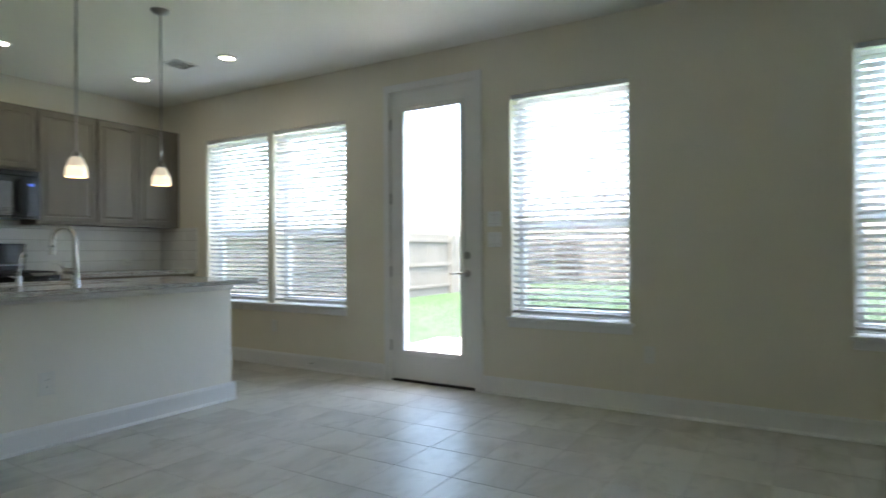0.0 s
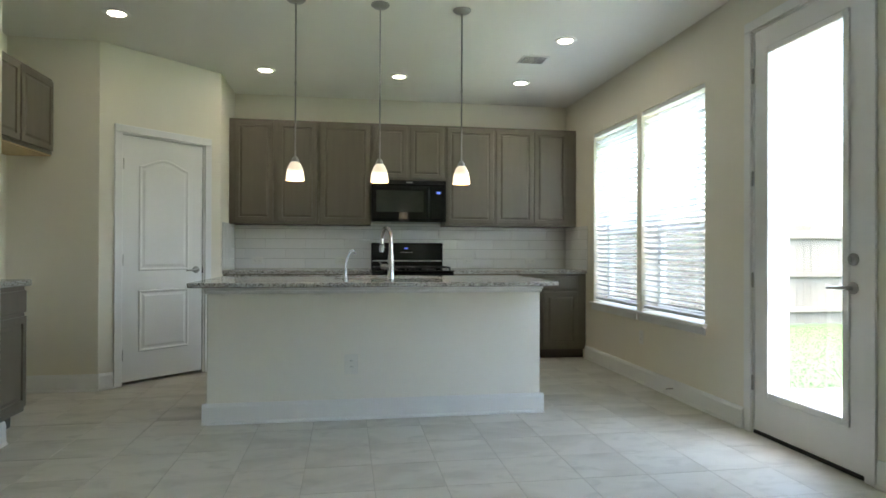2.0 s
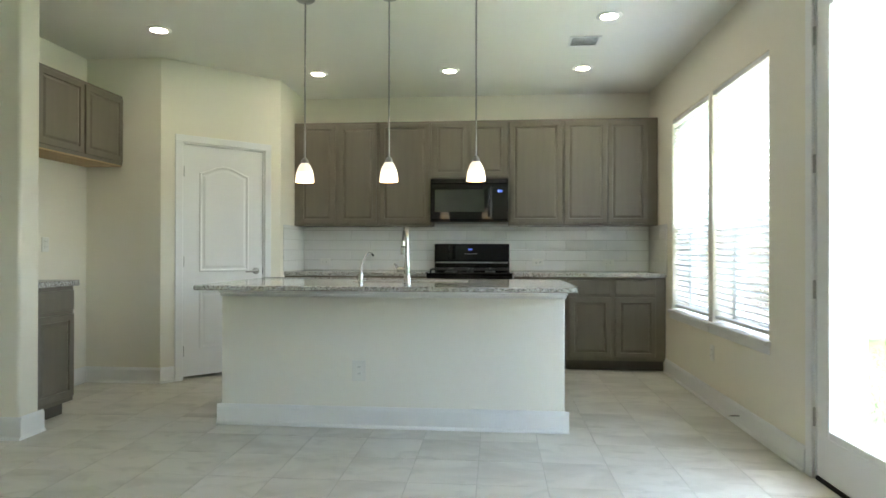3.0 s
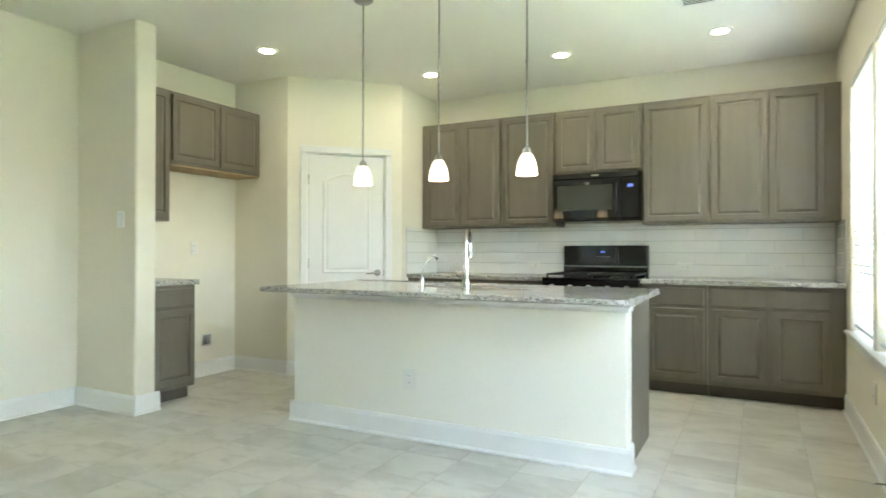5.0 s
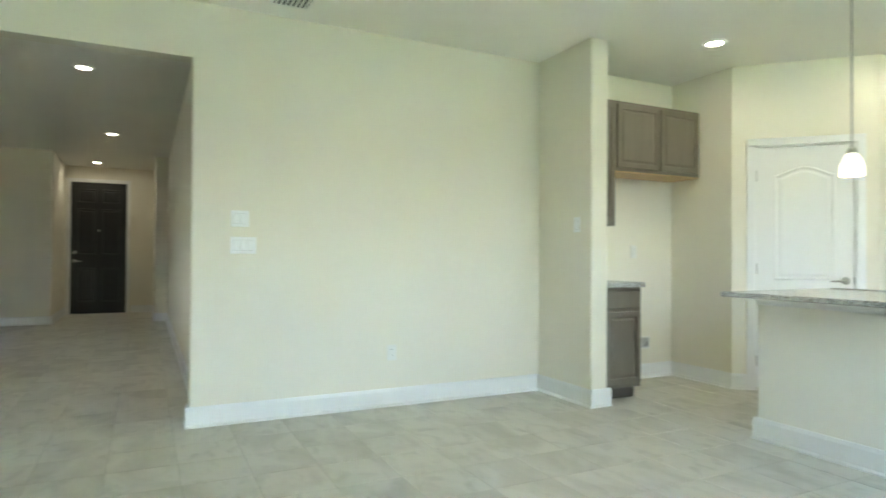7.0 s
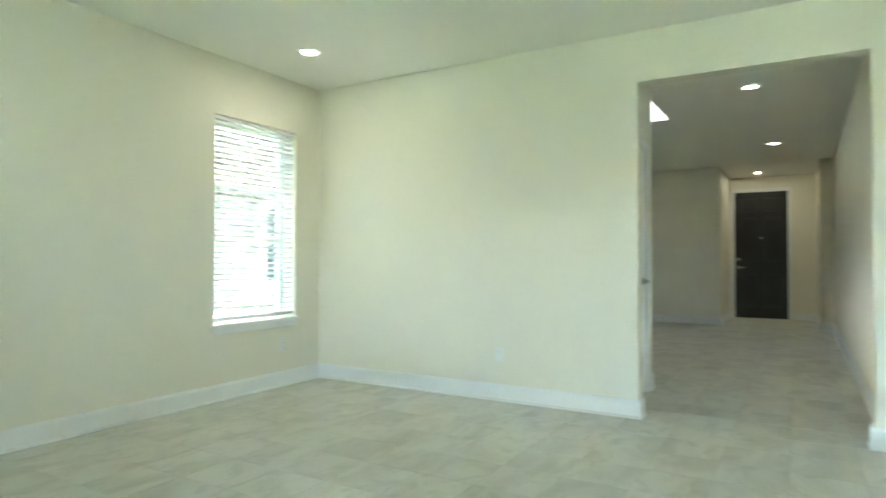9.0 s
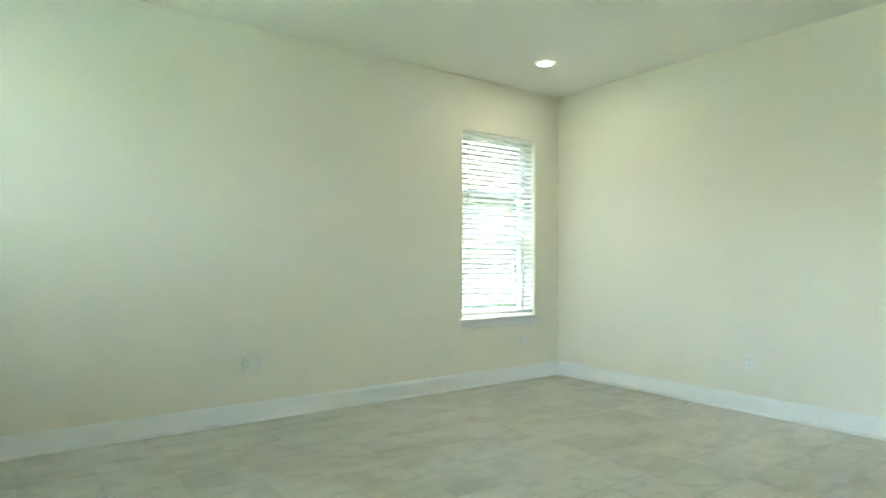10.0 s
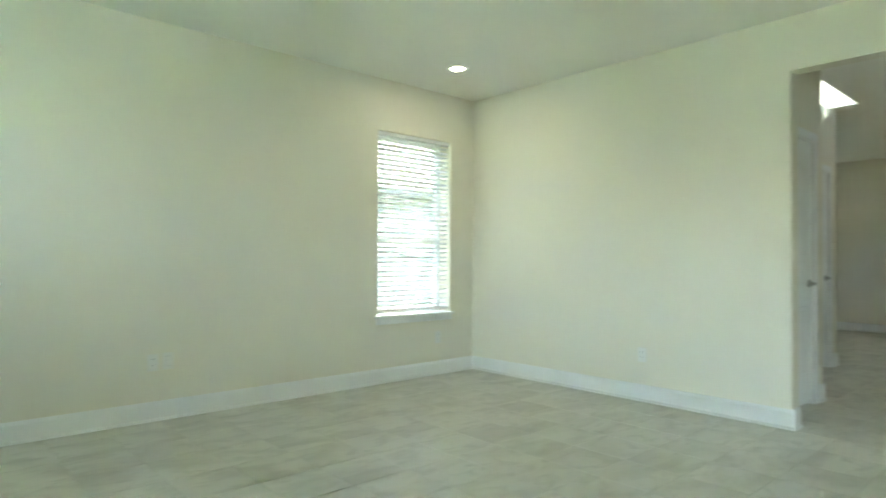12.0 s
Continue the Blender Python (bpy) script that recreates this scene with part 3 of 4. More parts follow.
leaf = slab_with_holes(-dw, dw, 0.025, dh, 0.045, [(lx0, lx1, lz0, lz1)])
leaf.transform(Matrix.Translation((0, 0.004, 0)))
part("leaf", leaf, DOOR_WHITE, gd)
for x0, x1, z0, z1 in ((lx0 - 0.028, lx0 + 0.012, lz0 - 0.028, lz1 + 0.028), (lx1 - 0.012, lx1 + 0.028, lz0 - 0.028, lz1 + 0.028), (lx0 + 0.012, lx1 - 0.012, lz0 - 0.028, lz0 + 0.012), (lx0 + 0.012, lx1 - 0.012, lz1 - 0.012, lz1 + 0.028)):
    part("glazing_bead", box(x0, x1, -0.008, 0.0035, z0, z1, 0.004), DOOR_WHITE, gd)
lite = part("pane", box(lx0, lx1, 0.022, 0.027, lz0, lz1), DOOR_GLASS, gd, "tall glass lite tinted to dim the yard")
lite.visible_shadow = False
part("threshold", box(-gh + 0.012, gh - 0.012, -0.004, THICK, 0.002, 0.022, 0.003), BRONZE, gd, "dark metal threshold")
lever(gd, 0.335, 0.926, -1)
part("deadbolt", lathe([(0.0, 0.0), (0.031, 0.0), (0.031, 0.008), (0.024, 0.014), (0.0, 0.014)], 20), NICKEL, gd, "brushed nickel deadbolt", at=Matrix.Translation((0.335, 0.003, 1.066)) @ pose(0, 0, 0, 90), smooth=True)
part("thumb_turn", box(0.329, 0.341, -0.03, -0.011, 1.05, 1.082, 0.004), NICKEL, gd)
hinges(gd, -gh + 0.008, (0.307, 0.932, 1.55, 2.179))

# Pantry door, two moulded panels with an arched top.
pd = structure(thing("door_2", PANTRY @ Matrix.Translation((PD0, 0, 0)), "closed white moulded two-panel pantry door", "door"), "closed white moulded two-panel pantry door", "door")
pw = PD1 - PD0
casing(pd, 0, pw, PDH)
jambs(pd, 0, pw, PDH, 0.115)
part("leaf", box(0.014, pw - 0.014, 0.012, 0.047, 0.028, PDH - 0.014, 0.002), DOOR_WHITE, pd)
part("panel", moulded_panel(arched(0.145, pw - 0.145, 0.93, 1.80)), DOOR_WHITE, pd, at=Matrix.Translation((0, 0.0118, 0)))
part("panel", moulded_panel(rect(0.145, pw - 0.145, 0.26, 0.77)), DOOR_WHITE, pd, at=Matrix.Translation((0, 0.0118, 0)))
lever(pd, pw - 0.075, 0.93, -1, 0.012)
part("strike_plate", box(pw - 0.0135, pw - 0.0115, 0.001, 0.012, 0.90, 0.96), SLOT, pd)
hinges(pd, 0.012, (0.25, 1.02, 1.80), 0.012)

# Front door at the end of the foyer, dark stained.
fd = structure(thing("door_3", pose(-13.85, -6.73, 0, 0, 0, 90), "closed black-stained panelled front door", "door"), "closed black-stained panelled front door", "door")
casing(fd, -0.47, 0.47, 2.46, 0.05)
part("leaf", box(-0.457, 0.457, 0.02, 0.06, 0.014, 2.447), DARK_DOOR, fd)
part("threshold", box(-0.457, 0.457, 0.0, 0.15, 0.002, 0.0135), BRONZE, fd, "dark metal threshold")
for a, b in ((-0.35, -0.05), (0.05, 0.35)):
    for c, d in ((0.22, 0.85), (1.10, 1.95), (2.06, 2.32)):
        part("panel", moulded_panel(rect(a, b, c, d), 0.01), DARK_DOOR, fd, at=Matrix.Translation((0, 0.0198, 0)))
jambs(fd, -0.47, 0.47, 2.46, 0.15)
lever(fd, -0.39, 0.98, 1, 0.02)
part("deadbolt", lathe([(0.0, 0.0), (0.03, 0.0), (0.03, 0.01), (0.0, 0.014)], 16), NICKEL, fd, "nickel deadbolt", at=Matrix.Translation((-0.39, 0.0195, 1.14)) @ pose(0, 0, 0, 90), smooth=True)
part("peephole", lathe([(0.0, 0.0), (0.02, 0.0), (0.016, 0.008), (0.0, 0.008)], 12), NICKEL, fd, "nickel viewer", at=Matrix.Translation((0, 0.0195, 1.55)) @ pose(0, 0, 0, 90))


def plain_door(name, at, a, b, label, knob_at):
    d = structure(thing(name, at, label, "door"), label, "door")
    casing(d, a, b, 2.05)
    jambs(d, a, b, 2.05, 0.12)
    part("leaf", box(a + 0.014, b - 0.014, 0.012, 0.047, 0.028, 2.036, 0.002), DOOR_WHITE, d)
    part("panel", moulded_panel(arched(a + 0.145, b - 0.145, 0.93, 1.80)), DOOR_WHITE, d, at=Matrix.Translation((0, 0.0118, 0)))
    part("panel", moulded_panel(rect(a + 0.145, b - 0.145, 0.26, 0.77)), DOOR_WHITE, d, at=Matrix.Translation((0, 0.0118, 0)))
    lever(d, knob_at, 0.94, -1 if knob_at > (a + b) / 2 else 1, 0.012)


plain_door("door_4", pose(FX, -7.19, 0, 0, 0, 180), 0.20, 0.80, "closed white moulded door off the foyer", 0.725)
plain_door("door_5", pose(-6.16, -7.62, 0, 0, 0, 180), 1.0, 1.76, "closed white closet door off the foyer", 1.68)


# ---- kitchen ----
def raised_door(w, h, rail=0.055):
    """A raised-panel front, its back at y = 0 and its face towards -y, from (0, 0) to (w, h)."""
    bm = box(0, w, -0.019, 0, 0, h, 0.003)
    face = min((f for f in bm.faces if f.normal.y < -0.9), key=lambda f: -f.calc_area())
    steps = ((rail, 0.0), (0.004, -0.010), (0.009, 0.0), (0.024, 0.009))
    for t, d in steps:
        bmesh.ops.inset_region(bm, faces=[face], thickness=t, depth=d)
    return bm


def slab_front(w, h):
    bm = box(0, w, -0.019, 0, 0, h, 0.004)
    return bm


def upper_cabinet(at, w, low, high, depth, doors, label, name="wall_cabinet", group="kitchen wall cabinets", raw=False):
    c = thing(name, at, label, "cabinet", group)
    part("body", box(0, w, -depth, 0, low, high, 0.0015), CABINET, c)
    if raw:
        part("underside", box(0.004, w - 0.004, -depth + 0.004, -0.004, low - 0.012, low - 0.0005), RAW_WOOD, c, "raw maple underside")
    for a, b in doors:
        part("door", raised_door(b - a, high - low - 0.05), CABINET, c, at=Matrix.Translation((a, -depth - 0.0005, low + 0.025)))
    return c


def base_cabinet(at, w, depth, fronts, label, name="base_cabinet", group="kitchen base cabinets"):
    c = thing(name, at, label, "cabinet", group)
    part("body", box(0, w, -depth, 0, 0.10, 0.875, 0.0015), CABINET, c)
    part("toe_kick", box(0.002, w - 0.002, -depth + 0.075, -0.01, 0.003, 0.0995), CABINET_DARK, c, "dark recessed toe kick")
    for a, b in fronts:
        part("drawer_front", slab_front(b - a, 0.135), CABINET, c, at=Matrix.Translation((a, -depth - 0.0005, 0.715)))
        part("door", raised_door(b - a, 0.555), CABINET, c, at=Matrix.Translation((a, -depth - 0.0005, 0.135)))
    return c


UP = "taupe stained raised-panel wall cabinet"
for x0, x1, doors, low in ((-3.609, -2.738, ((-3.553, -3.183), (-3.138, -2.760)), 1.37), (-2.736, -2.211, ((-2.72, -2.226),), 1.37), (-2.209, -1.441, ((-2.186, -1.844), (-1.810, -1.462)), 1.832),
                           (-1.439, -0.911, ((-1.425, -0.925),), 1.37), (-0.909, -0.004, ((-0.895, -0.489), (-0.477, -0.105)), 1.37)):
    upper_cabinet((x0, -0.003, 0), x1 - x0, low, 2.415, 0.317, [(a - x0, b - x0) for a, b in doors],
                  UP + (" above the microwave" if low > 1.5 else " with one tall door" if len(doors) == 1 else " with two tall doors"))
for x0, x1, fronts, extra in ((-1.395, -0.905, ((-1.345, -0.929),), "one drawer and door beside the range"), (-0.903, -0.004, ((-0.877, -0.500), (-0.459, -0.098)), "two drawers and doors below the window"),
                              (-3.609, -2.88, ((-3.555, -3.26), (-3.22, -2.90)), "two drawers and doors below the backsplash"), (-2.878, -2.225, ((-2.85, -2.26),), "one wide door left of the range")):
    if "left" in extra:
        extra = "one wide drawer and door beside the range"
    base_cabinet((x0, -0.003, 0), x1 - x0, 0.597, [(a - x0, b - x0) for a, b in fronts], "taupe stained base cabinet, " + extra)
# Alcove cabinets face +x, so local x runs towards +y.
ALC = pose(ROOM_WEST + 0.003, -2.836, 0, 0, 0, 90)
upper_cabinet(ALC, 0.378, 1.37, 2.415, 0.317, [(0.02, 0.365)], "narrow tall taupe wall cabinet beside the wall stub", group="alcove cabinets")
upper_cabinet(pose(ROOM_WEST + 0.003, -2.456, 0, 0, 0, 90), 0.978, 1.832, 2.415, 0.317, [(0.012, 0.478), (0.50, 0.958)], "short taupe wall cabinet over the fridge alcove", group="alcove cabinets", raw=True)
base_cabinet(ALC, 0.388, 0.597, [(0.02, 0.375)], "narrow taupe base cabinet beside the wall stub", group="alcove cabinets")


def countertop(name, x0, x1, y0, y1, label, z0=0.877, z1=0.915, hole=None):
    bm = bmesh.new()
    if hole:
        a, b, c, d = hole
        bm.free()
        bm = slab_with_holes(x0, x1, -y1, -y0, z1 - z0, [(a, b, -d, -c)])
        bm.transform(Matrix(((1, 0, 0, 0), (0, 0, -1, 0), (0, -1, 0, z1), (0, 0, 0, 1))))
        corners = [e for e in bm.edges if abs(e.verts[0].co.z - e.verts[1].co.z) > 0.02 and e.verts[0].co.x in (min(v.co.x for v in bm.verts), max(v.co.x for v in bm.verts)) and e.calc_face_angle(0) > 1.0]
        bmesh.ops.bevel(bm, geom=corners, offset=0.035, segments=5, affect="EDGES", profile=0.5)
        edges = [e for e in bm.edges if len(e.link_faces) == 2 and e.calc_face_angle(0) > 1.0]
        bmesh.ops.bevel(bm, geom=edges, offset=0.006, segments=2, affect="EDGES", profile=0.5)
    else:
        box(x0, x1, y0, y1, z0, z1, 0.006, bm=bm, segments=2)
    return tagged(part(name, bm, GRANITE), label, "countertop")


countertop("countertop", -1.402, -0.003, -0.635, -0.003, "speckled grey granite countertop on the base cabinets")
countertop("countertop", -3.609, -2.222, -0.635, -0.003, "speckled grey granite countertop on the base cabinets")
countertop("countertop", ROOM_WEST + 0.003, -4.395, -2.837, -2.43, "small grey granite top on the alcove cabinet")

# Island: a painted half wall in front, cabinets behind.
IX0, IX1, IY0, IY1 = -3.325, -1.143, -2.565, -2.44
isl = thing("kitchen_island", (0, 0, 0), "kitchen island with a painted back wall and taupe cabinets", "kitchen island")
part("half_wall", box(IX0, IX1, IY0, IY1, 0.002, 0.874, 0.006, segments=2), ISLAND_PAINT, isl, "off-white painted half wall")
for p, q, o, s, e in (((IX0, IY0), (IX1, IY0), S_, 0.026, 0.026), ((IX1, IY0), (IX1, IY1), E_, 0, 0), ((IX0, IY0), (IX0, IY1), W_, 0, 0)):
    bb = baseboard(p, q, o, s, e)
    bb.parent = isl
    for key in ("label", "category", "kind"):
        del bb[key]
for z0, z1, d in ((0.824, 0.846, 0.010), (0.846, 0.862, 0.018), (0.862, 0.8755, 0.028)):
    part("cap_trim", box(IX0 - d, IX1 + d, IY0 - d, IY1, z0, z1, 0.003), TRIM, isl, "white cap moulding")
part("cabinet_body", box(IX0 + 0.025, IX1 - 0.025, -2.438, -1.86, 0.10, 0.874), CABINET, isl, "taupe cabinet body")
part("toe_kick", box(IX0 + 0.03, IX1 - 0.03, -2.436, -1.93, 0.003, 0.0995), CABINET_DARK, isl)
for xa, xb in ((IX0 + 0.005, IX0 + 0.0245), (IX1 - 0.0245, IX1 - 0.005)):
    part("end_panel", box(xa, xb, -2.4385, -1.845, 0.003, 0.874, 0.0015), CABINET, isl, "taupe end panel")
for k in range(4):
    a = IX0 + 0.05 + k * 0.525
    part("door", raised_door(0.50, 0.72), CABINET, isl, at=pose(a + 0.50, -1.8595, 0.12, 0, 0, 180))
SINK = (-2.53, -1.76, -2.27, -1.90)
countertop("island_countertop", -3.382, -1.092, -2.832, -1.80, "speckled grey granite island top with an undermount sink", z1=0.907, hole=SINK)
sk = thing("kitchen_sink", ((SINK[0] + SINK[1]) / 2, (SINK[2] + SINK[3]) / 2, 0), "brushed steel undermount sink in the island", "sink")
sw_, sd_ = (SINK[1] - SINK[0]) / 2 - 0.004, (SINK[3] - SINK[2]) / 2 - 0.004
basin = bmesh.new()
for x0, x1, y0, y1, z0, z1 in ((-sw_, sw_, -sd_, sd_, 0.70, 0.705), (-sw_, -sw_ + 0.004, -sd_, sd_, 0.705, 0.90), (sw_ - 0.004, sw_, -sd_, sd_, 0.705, 0.90), (-sw_ + 0.004, sw_ - 0.004, -sd_, -sd_ + 0.004, 0.705, 0.90), (-sw_ + 0.004, sw_ - 0.004, sd_ - 0.004, sd_, 0.705, 0.90)):
    box(x0, x1, y0, y1, z0, z1, bm=basin)
part("basin", basin, STEEL, sk)
part("drain", lathe([(0.0, 0.7055), (0.045, 0.7055), (0.045, 0.708), (0.03, 0.7085), (0.0, 0.7065)], 20), CHROME, sk, "chrome drain", smooth=True)

# Pull-down faucet and small filtered-water tap.
fa = thing("kitchen_faucet", (-2.152, -2.345, 0.907), "polished chrome gooseneck pull-down kitchen faucet", "faucet")
part("base", lathe([(0.0, 0.0), (0.028, 0.0), (0.028, 0.006), (0.023, 0.014), (0.0215, 0.06), (0.0235, 0.085), (0.022, 0.12), (0.015, 0.20), (0.0135, 0.26), (0.0, 0.262)], 24), CHROME, fa, smooth=True)
arc = [(0, 0, 0.255)]
for k in range(0, 13):
    a = math.pi * k / 12
    arc.append((-0.026 * (1 - math.cos(a)), 0.085 * (1 - math.cos(a)), 0.275 + 0.085 * math.sin(a)))
part("neck", tube(arc, 0.0125, 14), CHROME, fa, smooth=True)
part("spray_head", tube([(-0.052, 0.170, 0.278), (-0.0525, 0.171, 0.25), (-0.053, 0.172, 0.215), (-0.054, 0.173, 0.185)], [0.0135, 0.0155, 0.018, 0.0165], 14), CHROME, fa, "chrome spray head", smooth=True)
part("spray_ring", tube([(-0.0525, 0.171, 0.243), (-0.0526, 0.171, 0.236)], 0.0166, 14), SLOT, fa, "black ring")
part("handle_hub", tube([(-0.015, 0, 0.082), (-0.04, 0.004, 0.084), (-0.062, 0.006, 0.086), (-0.072, 0.007, 0.087)], [0.016, 0.020, 0.019, 0.010], 14), CHROME, fa, "chrome handle hub", smooth=True)
part("handle", tube([(-0.062, 0.006, 0.09), (-0.078, 0.0, 0.115), (-0.088, -0.01, 0.125)], [0.007, 0.006, 0.005], 10), CHROME, fa, "chrome lever", smooth=True)
ft = thing("filter_faucet", (-2.466, -2.342, 0.907), "slim chrome filtered-water tap beside the sink", "faucet")
part("base", lathe([(0.0, 0.0), (0.022, 0.0), (0.022, 0.005), (0.016, 0.01), (0.015, 0.055), (0.010, 0.065), (0.0, 0.066)], 20), CHROME, ft, smooth=True)
part("spout", tube([(0, 0, 0.06), (0.003, 0.004, 0.10), (0.016, 0.018, 0.15), (0.034, 0.038, 0.188), (0.046, 0.052, 0.199), (0.058, 0.066, 0.195), (0.064, 0.073, 0.186)], [0.0045] * 6 + [0.005], 10), CHROME, ft, smooth=True)
part("spout_tip", tube([(0.062, 0.071, 0.189), (0.07, 0.08, 0.176)], 0.0065, 10), SLOT, ft, "black spout tip")
part("lever", tube([(0, 0, 0.05), (-0.025, 0.004, 0.056), (-0.045, 0.006, 0.062)], [0.006, 0.005, 0.004], 8), CHROME, ft, smooth=True)

# Gas range.
rg = thing("gas_range", (-2.213, -0.01, 0), "black freestanding gas range with a tall backguard", "range")
RW = 0.803
part("body", box(0, RW, -0.64, -0.03, 0.004, 0.895, 0.004), BLACK, rg)
part("oven_door", box(0.01, RW - 0.01, -0.672, -0.6405, 0.24, 0.76, 0.006, segments=2), BLACK_GLASS, rg, "black glass oven door")
part("oven_handle", tube([(0.09, -0.673, 0.72), (0.09, -0.715, 0.725), (RW - 0.09, -0.715, 0.725), (RW - 0.09, -0.673, 0.72)], 0.011, 10), BLACK, rg, "black oven handle", smooth=True)
part("drawer", box(0.01, RW - 0.01, -0.668, -0.6405, 0.05, 0.225, 0.006), BLACK, rg)
part("control_panel", box(0.0, RW, -0.675, -0.6405, 0.775, 0.895, 0.006), BLACK, rg)
for k in range(5):
    part("knob", lathe([(0.0, 0.0), (0.022, 0.0), (0.021, 0.02), (0.017, 0.032), (0.0, 0.033)], 16), NICKEL, rg, "steel-trimmed burner knob", at=Matrix.Translation((0.09 + k * 0.156, -0.6745, 0.835)) @ pose(0, 0, 0, 90), smooth=True)
part("cooktop", box(0.0, RW, -0.675, -0.075, 0.8955, 0.912, 0.004), BLACK, rg, "glossy black cooktop")
for x0 in (0.03, RW / 2 + 0.012):
    x1 = x0 + RW / 2 - 0.042
    grate = bmesh.new()
    for y in (-0.645, -0.495, -0.37, -0.235, -0.105):
        box(x0, x1, y - 0.006, y + 0.006, 0.934, 0.948, 0.003, bm=grate)
    for x in (x0 + 0.006, (x0 + x1) / 2, x1 - 0.006):
        box(x - 0.006, x + 0.006, -0.651, -0.099, 0.9345, 0.9485, 0.003, bm=grate)
    for x in (x0 + 0.006, x1 - 0.006):
        for y in (-0.64, -0.11):
            box(x - 0.007, x + 0.007, y - 0.007, y + 0.007, 0.9115, 0.936, bm=grate)
    part("grate", grate, IRON, rg, "black cast iron grate")
    for y in (-0.52, -0.22):
        part("burner", lathe([(0.0, 0.912), (0.05, 0.912), (0.046, 0.922), (0.03, 0.924), (0.03, 0.931), (0.0, 0.932)], 18), IRON, rg, "black burner cap", at=(x0 + 0.18, y, 0), smooth=True)
part("backguard", box(0.015, RW - 0.015, -0.072, -0.004, 0.8955, 1.192, 0.010, segments=2), BLACK, rg, "glossy black backguard")
part("backguard_panel", box(0.03, RW - 0.03, -0.078, -0.0725, 1.03, 1.18, 0.003), BLACK_GLASS, rg)
part("trim_strip", box(0.03, RW - 0.03, -0.082, -0.0725, 0.992, 1.006, 0.003), STEEL, rg, "dark polished trim strip")
part("display", box(0.365, 0.405, -0.0795, -0.0782, 1.125, 1.142), DISPLAY, rg, "blue lit clock display")
for k in range(6):
    part("button", box(0.33 + 0.022 * k, 0.343 + 0.022 * k, -0.0792, -0.0782, 1.085, 1.094), NICKEL, rg, "pale printed button")

# Microwave over the range.
mw = thing("microwave", (-2.207, -0.004, 0), "black over-the-range microwave under the wall cabinets", "microwave")
MW = 0.764
part("body", box(0, MW, -0.385, 0, 1.402, 1.828, 0.003), BLACK, mw)
part("door", box(0.004, 0.60, -0.408, -0.3855, 1.425, 1.775, 0.006, segments=2), BLACK_GLASS, mw, "glossy black microwave door")
part("door_window", box(0.045, 0.53, -0.4105, -0.4082, 1.50, 1.72, 0.001), MICRO_WINDOW, mw, "grey see-through door window")
part("handle", tube([(0.575, -0.409, 1.46), (0.575, -0.438, 1.48), (0.575, -0.44, 1.60), (0.575, -0.438, 1.72), (0.575, -0.409, 1.74)], 0.011, 10), BLACK, mw, "black bar handle", smooth=True)
part("control_panel", box(0.604, MW - 0.004, -0.408, -0.3855, 1.425, 1.775, 0.005), BLACK_GLASS, mw, "black control panel")
part("display", box(0.66, 0.705, -0.4095, -0.4082, 1.69, 1.715), DISPLAY, mw, "blue lit display")
for r in range(4):
    for c in range(3):
        part("button", box(0.635 + c * 0.036, 0.66 + c * 0.036, -0.4090, -0.4082, 1.47 + r * 0.045, 1.495 + r * 0.045), BLACK, mw)
part("vent_grille", box(0.004, MW - 0.004, -0.402, -0.3855, 1.779, 1.826, 0.004), BLACK, mw)
for k in range(4):
    part("vent_slot", box(0.03, MW - 0.03, -0.4036, -0.4022, 1.786 + k * 0.010, 1.790 + k * 0.010), SLOT, mw)
part("brand_plate", box(0.35, 0.415, -0.4050, -0.4037, 1.797, 1.812), CHROME, mw, "small bright maker's plate")
part("bottom_lip", box(0.004, MW - 0.004, -0.40, -0.3855, 1.404, 1.422, 0.003), BLACK, mw)


# ---- lamps ----
def pendant(x, y):
    p = thing("pendant_lamp", (x, y, 0), "lit pendant lamp with a frosted bell glass shade", "pendant lamp", "pendants over the island")
    part("canopy", lathe([(0.0, CEIL - 0.001), (0.062, CEIL - 0.001), (0.062, CEIL - 0.008), (0.045, CEIL - 0.022), (0.012, CEIL - 0.028), (0.0, CEIL - 0.028)], 24), NICKEL, p, "brushed nickel canopy", smooth=True)
    part("stem", tube([(0, 0, 1.705), (0, 0, CEIL - 0.02)], 0.0055, 10), NICKEL, p, "brushed nickel stem", smooth=True)
    part("stem_joint", tube([(0, 0, 2.18), (0, 0, 2.20)], 0.0075, 10), NICKEL, p)
    part("socket_cap", lathe([(0.0, 1.712), (0.011, 1.712), (0.020, 1.701), (0.025, 1.686), (0.025, 1.675), (0.0, 1.675)], 20), NICKEL, p, "nickel socket cap", smooth=True)
    prof = [(0.025, 1.677), (0.036, 1.664), (0.046, 1.642), (0.053, 1.619)]
    part("shade_top", lathe([(r - 0.004, z) for r, z in reversed(prof)] + prof, 28), SHADE, p, "frosted white glass shade", smooth=True)
    prof = [(0.053, 1.6185), (0.057, 1.594), (0.0595, 1.573), (0.0595, 1.556)]
    part("shade", lathe([(r - 0.004, z) for r, z in reversed(prof)] + prof, 28), SHADE_HOT, p, "glowing frosted glass bell", smooth=True)
    part("bulb", lathe([(0.0, 1.595), (0.016, 1.60), (0.023, 1.622), (0.019, 1.644), (0.010, 1.662), (0.010, 1.674), (0.0, 1.674)], 16), SHADE_HOT, p, "lit bulb", smooth=True)
    return p


for x in (-2.79, -2.243, -1.69):
    pendant(x, -2.535)


